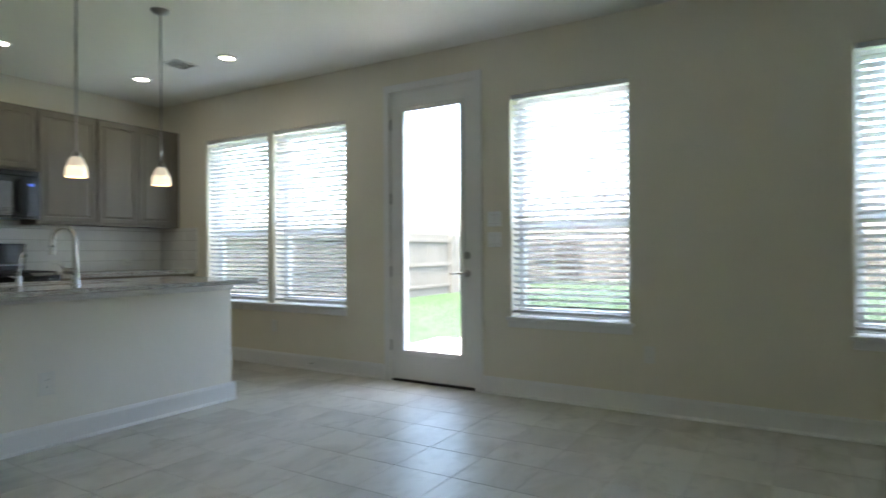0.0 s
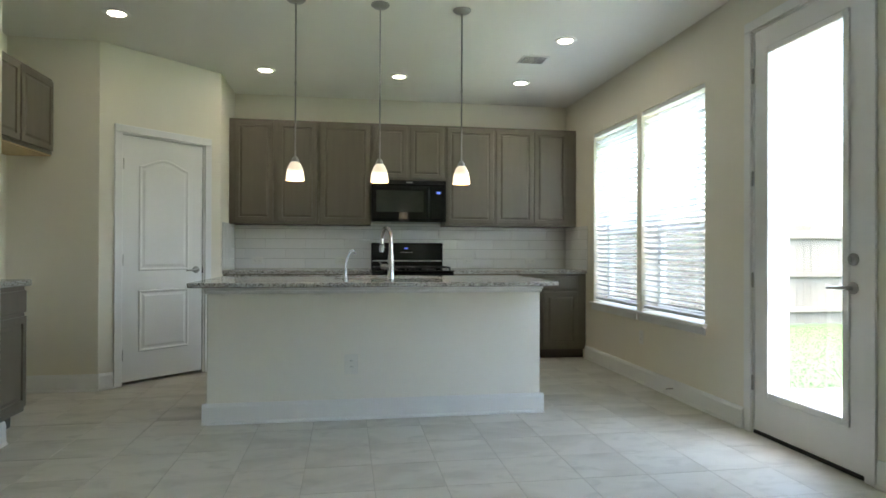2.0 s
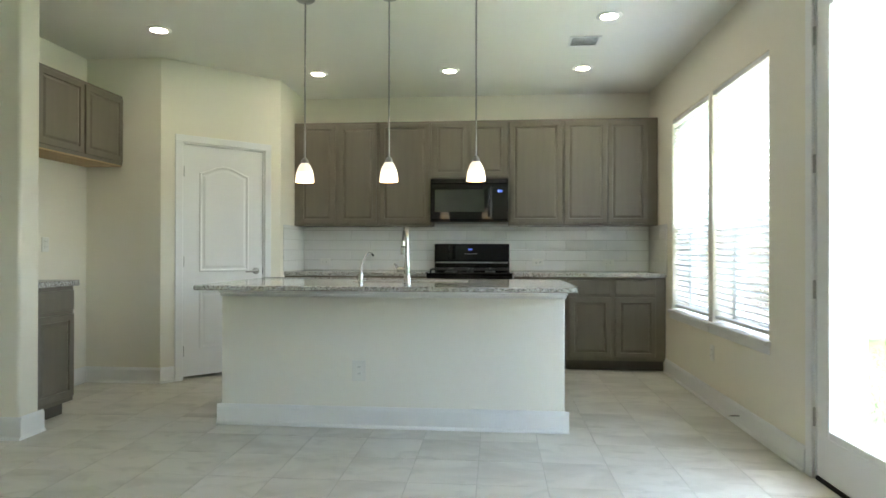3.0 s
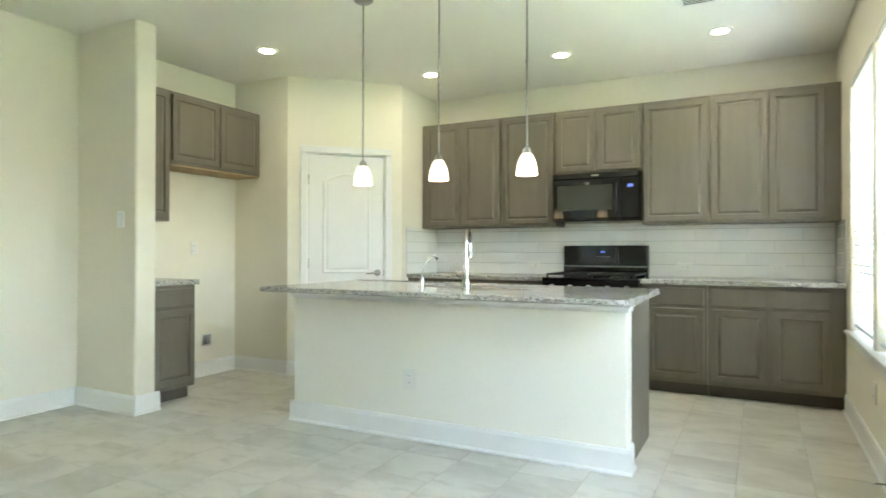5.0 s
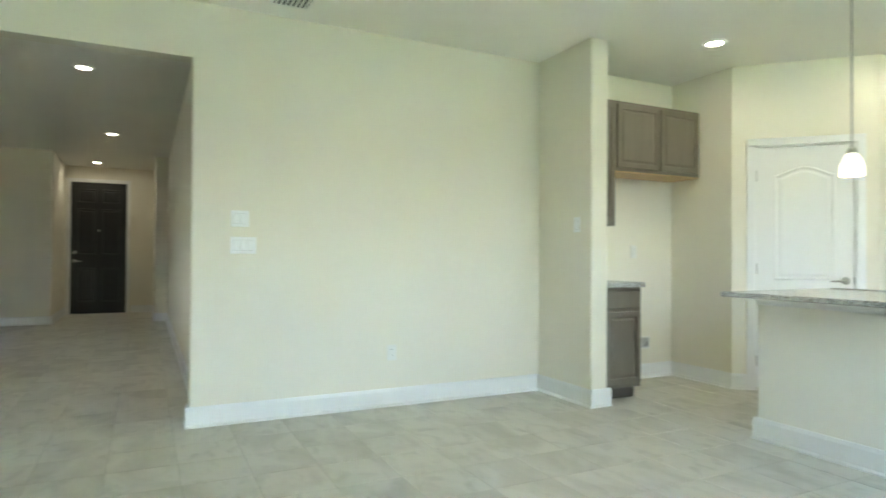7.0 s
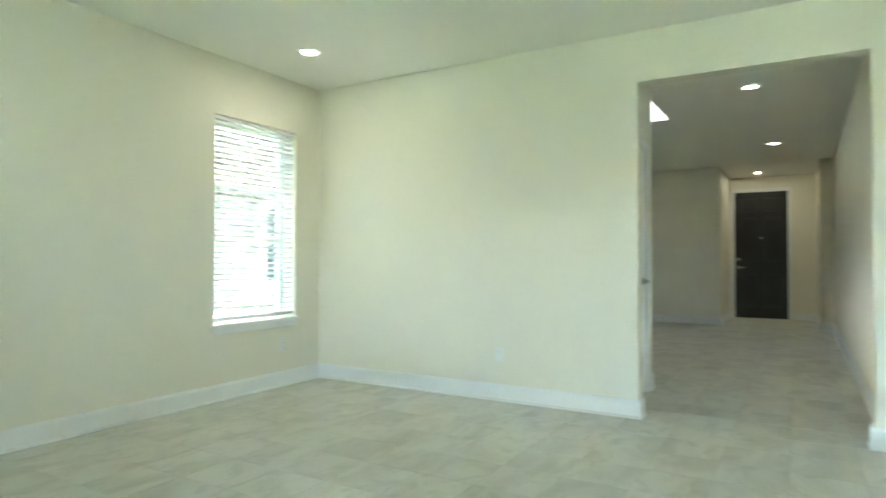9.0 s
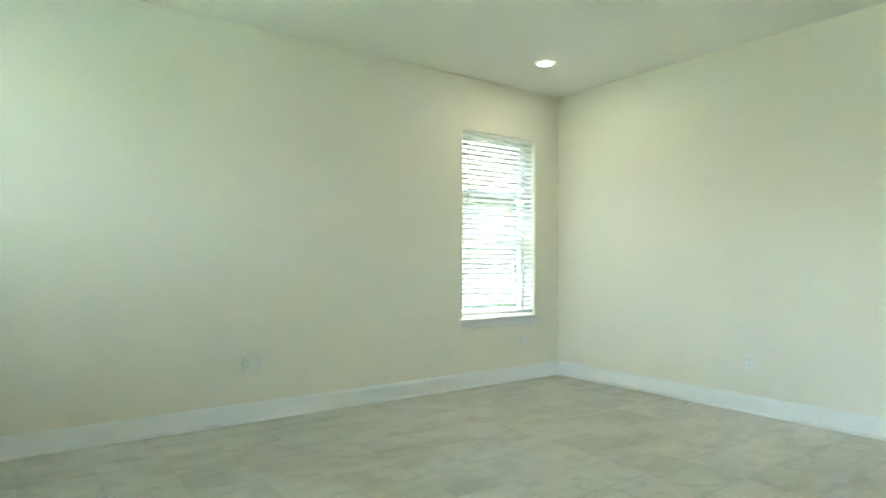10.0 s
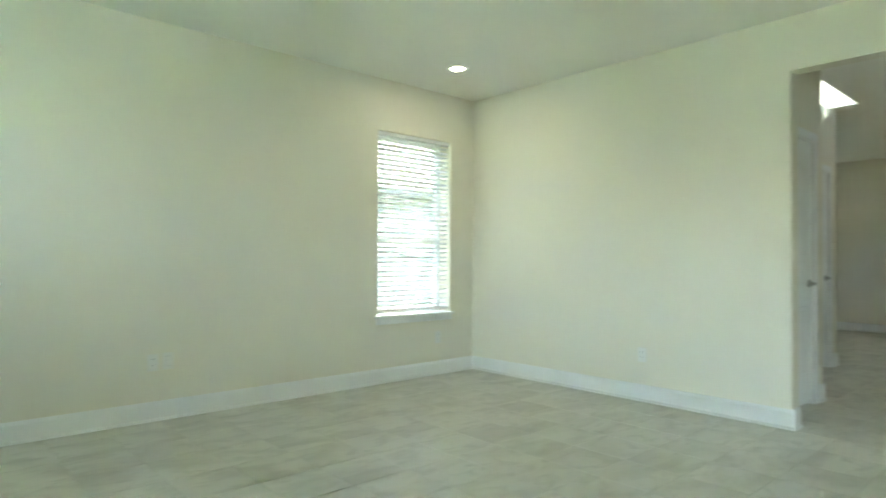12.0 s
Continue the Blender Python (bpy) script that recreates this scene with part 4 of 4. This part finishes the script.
def downlight(lens):
    d = thing("recessed_light", (0, 0, 0), "lit round recessed ceiling light with a white trim", "ceiling light", "recessed ceiling lights")
    part("trim_ring", lathe([(0.054, CEIL - 0.0005), (0.088, CEIL - 0.0005), (0.090, CEIL - 0.004), (0.084, CEIL - 0.009), (0.060, CEIL - 0.010), (0.053, CEIL - 0.004)], 28), PLASTIC, d, "white trim ring", smooth=True)
    part("lens", lathe([(0.0, CEIL - 0.0065), (0.0535, CEIL - 0.0065), (0.0535, CEIL - 0.0015), (0.0, CEIL - 0.0015)], 28), lens, d, "glowing lens")
    return d


for lens, spots in ((LENS, [(-4.035, -2.09), (-3.19, -0.91), (-1.98, -0.912), (-0.80, -0.902), (-0.79, -2.09), (-4.16, -9.35), (-13.2, -6.73)]),
                    (HALL_LENS, [(-6.95, -6.45), (-10.17, -6.38)])):
    first = downlight(lens)
    first.matrix_basis = Matrix.Translation((*spots[0], 0))
    for x, y in spots[1:]:
        copy_thing(first, Matrix.Translation((x, y, 0)))


def ceiling_vent(x, y, w, d):
    v = thing("ceiling_vent", (x, y, CEIL), "white louvred ceiling air vent", "air vent", "ceiling vents")
    for x0, x1, y0, y1 in ((-w, w, -d, -d + 0.022), (-w, w, d - 0.022, d), (-w, -w + 0.022, -d + 0.022, d - 0.022), (w - 0.022, w, -d + 0.022, d - 0.022)):
        part("vent_frame", box(x0, x1, y0, y1, -0.008, -0.001, 0.002), PLASTIC, v)
    # Flat dark plate stands in for the shade of the duct opening.
    part("backing", box(-w + 0.02, w - 0.02, -d + 0.02, d - 0.02, -0.0025, -0.001), DUCT_SHADE, v, "grey duct")
    n = 7
    me = mesh_from("louvre", box(-w + 0.023, w - 0.023, -0.007, 0.007, -0.0008, 0.0008), PLASTIC)
    for k in range(n):
        link("louvre", me, v, pose(0, -d + 0.022 + (2 * d - 0.044) * (k + 0.5) / n, -0.0085, 8))
    return v


ceiling_vent(-0.888, -1.595, 0.118, 0.112)
ceiling_vent(-4.70, -5.12, 0.13, 0.13)


# ---- switches and outlets ----
def plate(name, at, w, h, label, kind, count=1, category="switch"):
    """A wall plate; local x along the wall, local -y into the room, centred at the pose."""
    p = thing(name, at, label, category)
    part("cover_plate", box(-w / 2, w / 2, -0.007, -0.0005, -h / 2, h / 2, 0.003, segments=2), SWITCH_WHITE if name == "light_switch" else PLASTIC, p)
    for k in range(count):
        x = (k - (count - 1) / 2) * 0.046
        if kind == "rocker":
            part("rocker", box(x - 0.0165, x + 0.0165, -0.0105, -0.0072, -0.033, 0.033, 0.002), SWITCH_WHITE if name == "light_switch" else PLASTIC, p)
            part("rocker_gap", box(x - 0.0185, x + 0.0185, -0.0074, -0.0068, -0.0355, 0.0355), GROUT, p)
        else:
            for z in (-0.02, 0.02):
                r = part("receptacle", box(x - 0.0165, x + 0.0165, -0.0092, -0.0072, z - 0.0145, z + 0.0145, 0.002), PLASTIC, p)
                for s in (-0.006, 0.006):
                    part("slot", box(x + s - 0.001, x + s + 0.001, -0.0096, -0.0090, z - 0.002, z + 0.007), SLOT, r)
    return p


def on_east(y, z):
    return pose(0, y, z, 0, 0, -90)


def on_west(y, z):
    return pose(ROOM_WEST, y, z, 0, 0, 90)


def on_south(x, z):
    return pose(x, ROOM_SOUTH, z, 0, 0, 180)


plate("light_switch", on_east(-4.198, 1.347), 0.117, 0.115, "white double rocker switch beside the garden door", "rocker", 2)
plate("light_switch", on_east(-4.198, 1.188), 0.117, 0.115, "white double rocker switch below another plate", "rocker", 2)
plate("light_switch", on_west(-5.39, 1.35), 0.117, 0.108, "white double rocker switch beside the foyer opening", "rocker", 2)
plate("light_switch", on_west(-5.367, 1.174), 0.165, 0.112, "white triple rocker switch beside the foyer opening", "rocker", 3)
plate("light_switch", pose(-4.52, -3.0, 1.355, 0, 0, 0), 0.075, 0.115, "white single rocker switch on the wall stub", "rocker", 1)
OUT = "white duplex wall outlet near the floor"
for at in (on_east(-1.80, 0.385), on_east(-5.35, 0.40), on_west(-4.307, 0.395), on_west(-8.127, 0.367), on_south(-1.95, 0.398), on_south(-4.55, 0.36)):
    plate("wall_outlet", at, 0.072, 0.115, OUT, "outlet", 1, "outlet")
plate("wall_outlet", on_south(-2.048, 0.40), 0.072, 0.115, "white blank data plate beside an outlet", "rocker", 1, "outlet")
plate("wall_outlet", pose(-2.424, IY0, 0.361, 0, 0, 0), 0.088, 0.130, "white duplex outlet on the island half wall", "outlet", 1, "outlet")
plate("wall_outlet", pose(ROOM_WEST, -1.95, 1.16, 0, 0, 90), 0.072, 0.115, "white outlet on the fridge alcove wall", "outlet", 1, "outlet")
wb = thing("water_valve_box", on_west(-1.81, 0.325), "white recessed water valve box in the fridge alcove", "valve box")
for x0, x1, z0, z1 in ((-0.06, 0.06, 0.045, 0.06), (-0.06, 0.06, -0.06, -0.045), (-0.06, -0.045, -0.045, 0.045), (0.045, 0.06, -0.045, 0.045)):
    part("box_frame", box(x0, x1, -0.008, -0.0005, z0, z1, 0.002), PLASTIC, wb)
part("box_back", box(-0.045, 0.045, -0.003, -0.0005, -0.045, 0.045), STEEL, wb, "grey recess")
part("valve", tube([(0, -0.004, -0.02), (0, -0.025, -0.02), (0, -0.025, 0.012)], 0.008, 8), NICKEL, wb, "small metal valve", smooth=True)
for x in (-3.38, -2.52, -1.13, -0.42):
    p = plate("backsplash_outlet", pose(x, -0.0105, 1.0, 0, 0, 0) @ pose(0, 0, 0, 0, 90, 0), 0.072, 0.115, "white outlet laid sideways on the tile backsplash", "outlet", 1, "outlet")
ds = thing("door_stop", (-0.017, -2.322, 0.07), "small spring door stop on the baseboard", "door stop")
part("spring", tube([(0, 0, 0), (-0.03, 0, 0), (-0.06, 0, -0.002)], 0.005, 8), NICKEL, ds, smooth=True)
part("tip", tube([(-0.06, 0, -0.002), (-0.072, 0, -0.003)], 0.007, 8), PLASTIC, ds)


# ---- outdoors ----
GROUND = -0.17
ground = structure(part("ground", box(-400, 400, -400, 400, GROUND - 0.4, GROUND), GRASS), "bright green mown lawn reaching the distance", "ground")
structure(part("pavement", box(0.245, 2.75, -6.2, -2.0, GROUND - 0.1, -0.05, 0.01), CONCRETE), "pale concrete patio slab outside the door", "patio")
structure(part("road", box(-30, 3.0, -18.2, -16.6, GROUND - 0.1, GROUND + 0.03, 0.01), CONCRETE), "pale concrete drive beyond the end window", "road")
slab = structure(part("foundation", box(-14.0, 0.24, -10.26, 0.24, GROUND - 0.2, -0.016), CONCRETE), "concrete slab under the house", "foundation")
# Grass blades on the part of the lawn near the door.
rng = np.random.default_rng(7)
count = 70000
gx, gy = rng.uniform(0.3, 11.2, count), rng.uniform(-9.0, 2.9, count)
keep = ~((gx < 2.76) & (gy < -1.98) & (gy > -6.25))
gx, gy = gx[keep], gy[keep]
verts, faces = [], []
for x, y in zip(gx, gy):
    a, h, w = rng.uniform(0, 6.28), rng.uniform(0.018, 0.042), rng.uniform(0.002, 0.0045)
    dx, dy, lean = math.cos(a) * w, math.sin(a) * w, rng.uniform(-0.02, 0.02, 2)
    k = len(verts)
    verts += [(x - dx, y - dy, GROUND - 0.002), (x + dx, y + dy, GROUND - 0.002), (x + lean[0], y + lean[1], GROUND + h)]
    faces.append((k, k + 1, k + 2))
gm = bpy.data.meshes.new("grass")
gm.from_pydata(verts, [], faces)
gm.materials.append(BLADE)
tagged(new("grass", gm), "short green grass blades on the lawn", "grass", kind="stuff")

# Board fence with sections that show their rails by turns.
FENCE_TOP, FY, FXE = 1.60, 3.0, 20.0
fence_group = "yard fence"
board_mesh = mesh_from("board", box(-0.069, 0.069, -0.008, 0.008, GROUND + 0.02, FENCE_TOP, 0.003), CEDAR)
post_mesh = mesh_from("post", box(-0.045, 0.045, -0.045, 0.045, GROUND - 0.1, FENCE_TOP - 0.04, 0.004), CEDAR)
rail_meshes = {}


def fence_section(at, length, rails_shown, board_mesh=board_mesh, look_of="weathered pine"):
    """Boards along local x; local -y faces the yard."""
    f = thing("fence_section", at, look_of + " board fence section " + ("showing its rails" if rails_shown else "with a flat board face"), "fence", fence_group)
    y = 0.032 if rails_shown else -0.032
    x, k = 0.072, 0
    while x < length - 0.02:
        link("board", board_mesh, f, pose(x, y, 0.012 * math.sin(k * 3.7), 0, 0.25 * math.sin(k * 5.1), 0))
        x += 0.1415
        k += 1
    link("post", post_mesh, f, (0, 0.0, 0))
    if length not in rail_meshes:
        rail_meshes[length] = mesh_from("rail", box(0.046, length - 0.046, -0.019, 0.019, -0.044, 0.044, 0.004), CEDAR)
    for z in (0.10, 0.72, 1.40):
        link("rail", rail_meshes[length], f, (0, 0.0, z))
    return f


for x0, x1, shown in ((-3.0, -0.4, True), (-0.4, 2.0, False), (2.0, 4.42, False), (4.42, 6.60, True), (6.60, 9.05, False), (9.05, 11.45, True), (11.45, 13.6, False), (13.6, 15.75, True), (15.75, 17.9, False), (17.9, 19.95, True)):
    fence_section((x0, FY, 0), round(x1 - x0, 2), shown)
# First back section lies in shade, which its board colour carries.
shaded_boards = mesh_from("board", box(-0.069, 0.069, -0.008, 0.008, GROUND + 0.02, FENCE_TOP, 0.003), CEDAR_SHADED)
fence_section(pose(FXE, FY - 0.05, 0, 0, 0, -90), 1.3, False, shaded_boards, "shade-darkened pine")
for k in range(12):
    fence_section(pose(FXE, FY - 1.35 - 2.4 * k, 0, 0, 0, -90), 2.4, k % 2 == 1)
pad = thing("utility_pad", (14.2, 1.0, GROUND), "small pale concrete pad lying on the lawn", "concrete pad")
part("slab", box(-0.35, 0.35, -0.5, 0.5, 0.0, 0.05, 0.008), CONCRETE, pad)
part("lid", box(-0.2, 0.2, -0.3, 0.3, 0.0505, 0.065, 0.006), CONCRETE, pad)


def house(at, w, d, eave, ridge, windows, label):
    h = thing("neighbour_house", at, label, "house", "neighbouring houses")
    part("wall", box(-w / 2, w / 2, -d / 2, d / 2, GROUND - 0.1, eave), SIDING, h)
    bm = bmesh.new()
    o, r = 0.45, max(w - d, 0.4) / 2
    low = [bm.verts.new(p) for p in ((-w / 2 - o, -d / 2 - o, eave), (w / 2 + o, -d / 2 - o, eave), (w / 2 + o, d / 2 + o, eave), (-w / 2 - o, d / 2 + o, eave))]
    edge = [bm.verts.new((v.co.x, v.co.y, eave + 0.18)) for v in low]
    top = [bm.verts.new((-r, 0, ridge)), bm.verts.new((r, 0, ridge))]
    bm.faces.new(low)
    for k in range(4):
        bm.faces.new((low[k], low[(k + 1) % 4], edge[(k + 1) % 4], edge[k]))
    bm.faces.new((edge[0], edge[1], top[1], top[0]))
    bm.faces.new((edge[2], edge[3], top[0], top[1]))
    bm.faces.new((edge[1], edge[2], top[1]))
    bm.faces.new((edge[3], edge[0], top[0]))
    part("roof", bm, ROOF, h, "grey shingle hip roof")
    for x, y, turn, ww, z0, z1 in windows:
        m = pose(x, y, 0, 0, 0, turn)
        wo = part("window", box(-ww / 2 - 0.07, ww / 2 + 0.07, -0.04, -0.002, z0 - 0.07, z1 + 0.07, 0.01), VINYL, h, "white framed window", at=m)
        for p, q in ((z0, (z0 + z1) / 2 - 0.03), ((z0 + z1) / 2 + 0.03, z1)):
            part("pane", box(-ww / 2, ww / 2, -0.05, -0.041, p, q), DARK_GLASS, wo, "dark pane")
    return h


house((-14.2, -24.0, 0), 16, 9.0, 2.95, 5.6, [(0.55, 4.5, 180, 0.9, 0.5, 2.7), (5.0, 4.5, 180, 1.2, 0.6, 2.1), (-4.5, 4.5, 180, 1.2, 0.6, 2.1)], "pale single-storey house beyond the end window")
house((5.4, 17.0, 0), 5.2, 10.0, 2.9, 4.9, [(-1.2, -5.0, 0, 1.0, 0.8, 2.3), (1.2, -5.0, 0, 1.0, 0.8, 2.3)], "pale single-storey house behind the side fence")
house((94, 16, 0), 12, 24, 2.9, 5.6, [(-6.0, 0, -90, 1.2, 0.8, 2.2)], "distant pale house with a grey roof")
house((98, -14, 0), 12, 24, 2.9, 5.4, [(-6.0, 2, -90, 1.2, 0.8, 2.2)], "distant pale house with a grey roof")
house((96, 44, 0), 12, 22, 2.9, 5.3, [(-6.0, -3, -90, 1.2, 0.8, 2.2)], "distant pale house behind the back fence")

# ---- backsplash tiles ----
BS_LOW, BS_HIGH, TW, TH, JOINT = 0.917, 1.37, 0.406, 0.102, 0.003
splash = structure(part("backsplash", box(-3.609, -0.004, -0.0045, -0.0005, BS_LOW, 1.398), GROUT), "white subway tile backsplash with pale grout", "backsplash")
splash_side = structure(part("backsplash_side", box(-0.0045, -0.0005, -0.64, -0.0105, BS_LOW, BS_HIGH), GROUT), "white subway tile return on the window wall", "backsplash")
splash_left = structure(part("backsplash_end", box(-3.6115, -3.6075, -0.64, -0.0105, BS_LOW, BS_HIGH), GROUT), "white subway tile return beside the pantry", "backsplash")
tile_meshes = {}


def wall_tile(parent, a0, a1, z0, z1, at):
    """One tile with eased edges; a runs along the wall."""
    key = (round(a1 - a0, 3), round(z1 - z0, 3))
    if key not in tile_meshes:
        tile_meshes[key] = mesh_from("tile", box(0, key[0], -0.010, -0.0046, 0, key[1], 0.0012), TILE)
    link("tile", tile_meshes[key], parent, at @ pose(a0, 0, z0, 0.45 * math.sin(a0 * 37 + z0 * 91), 0, 0.25 * math.sin(a0 * 53 + z0 * 29)))


def tile_run(parent, a0, a1, low, high, at, shift=0.0):
    row, z = 0, low
    while z < high - 0.01:
        top = min(z + TH, high)
        a = a0 - (0.5 * (TW + JOINT) if row % 2 else 0.0) - shift
        while a < a1 - 0.005:
            p, q = max(a, a0), min(a + TW, a1)
            if q - p > 0.012:
                wall_tile(parent, p, q, z, top - (JOINT if top - z > 0.08 else 0), at)
            a += TW + JOINT
        z += TH + JOINT
        row += 1


tile_run(splash, -3.607, -0.012, BS_LOW + 0.001, 1.369, Matrix.Identity(4), 0.1)
tile_run(splash, -2.205, -1.445, 1.3735, 1.397, Matrix.Identity(4))
tile_run(splash_side, 0.012, 0.635, BS_LOW + 0.001, 1.369, pose(0, 0, 0, 0, 0, -90), 0.2)
tile_run(splash_left, -0.635, -0.012, BS_LOW + 0.001, 1.369, pose(-3.612, 0, 0, 0, 0, 90))

# ---- floor tiles ----
floor = structure(part("floor", box(-14.0, 0.16, -10.22, 0.16, -0.015, -0.0002), FLOOR_GROUT), "pale grey porcelain tile floor in a square grid", "floor")
PITCH, GAP, Y0 = 0.335, 0.003, -4.445
tile_mesh = mesh_from("floor_tile", box(-PITCH / 2 + GAP / 2, PITCH / 2 - GAP / 2, -PITCH / 2 + GAP / 2, PITCH / 2 - GAP / 2, -0.0024, 0.0012, 0.0012), FLOOR_TILE)
rest_v, rest_f = [], []
hx = PITCH / 2 - GAP / 2
singles = 0
for i in range(0, 42):
    for j in range(-18, 14):
        cx, cy = 0.02 - PITCH * (i + 0.5), Y0 + PITCH * (j + 0.5)
        if cy - hx < -10.2 or cy + hx > 0.16:
            continue
        inside = (cx > -5.2) or (-10.2 < cy < -5.5)
        if not inside or cx < -13.9:
            continue
        near = cx > -5.03 and -7.2 < cy < -0.55 and singles < 300
        if near:
            ob = link("tile", tile_mesh, floor, pose(cx, cy, 0.0003 * math.sin(i * 7 + j * 3), 0.05 * math.sin(i * 3.1 + j), 0.05 * math.cos(j * 2.3 + i), 0))
            singles += 1
        else:
            k = len(rest_v)
            z = 0.001
            rest_v += [(cx - hx, cy - hx, z), (cx + hx, cy - hx, z), (cx + hx, cy + hx, z), (cx - hx, cy + hx, z)]
            rest_v += [(x, y, -0.0024) for x, y, _ in rest_v[k:k + 4]]
            rest_f += [(k, k + 1, k + 2, k + 3)] + [(k + a, k + 4 + a, k + 4 + (a + 1) % 4, k + (a + 1) % 4) for a in range(4)]
rm = bpy.data.meshes.new("far_tiles")
rm.from_pydata(rest_v, [], rest_f)
rm.materials.append(FLOOR_TILE)
far = new("tile_field", rm)
far.parent = floor
tagged(far, kind="stuff")
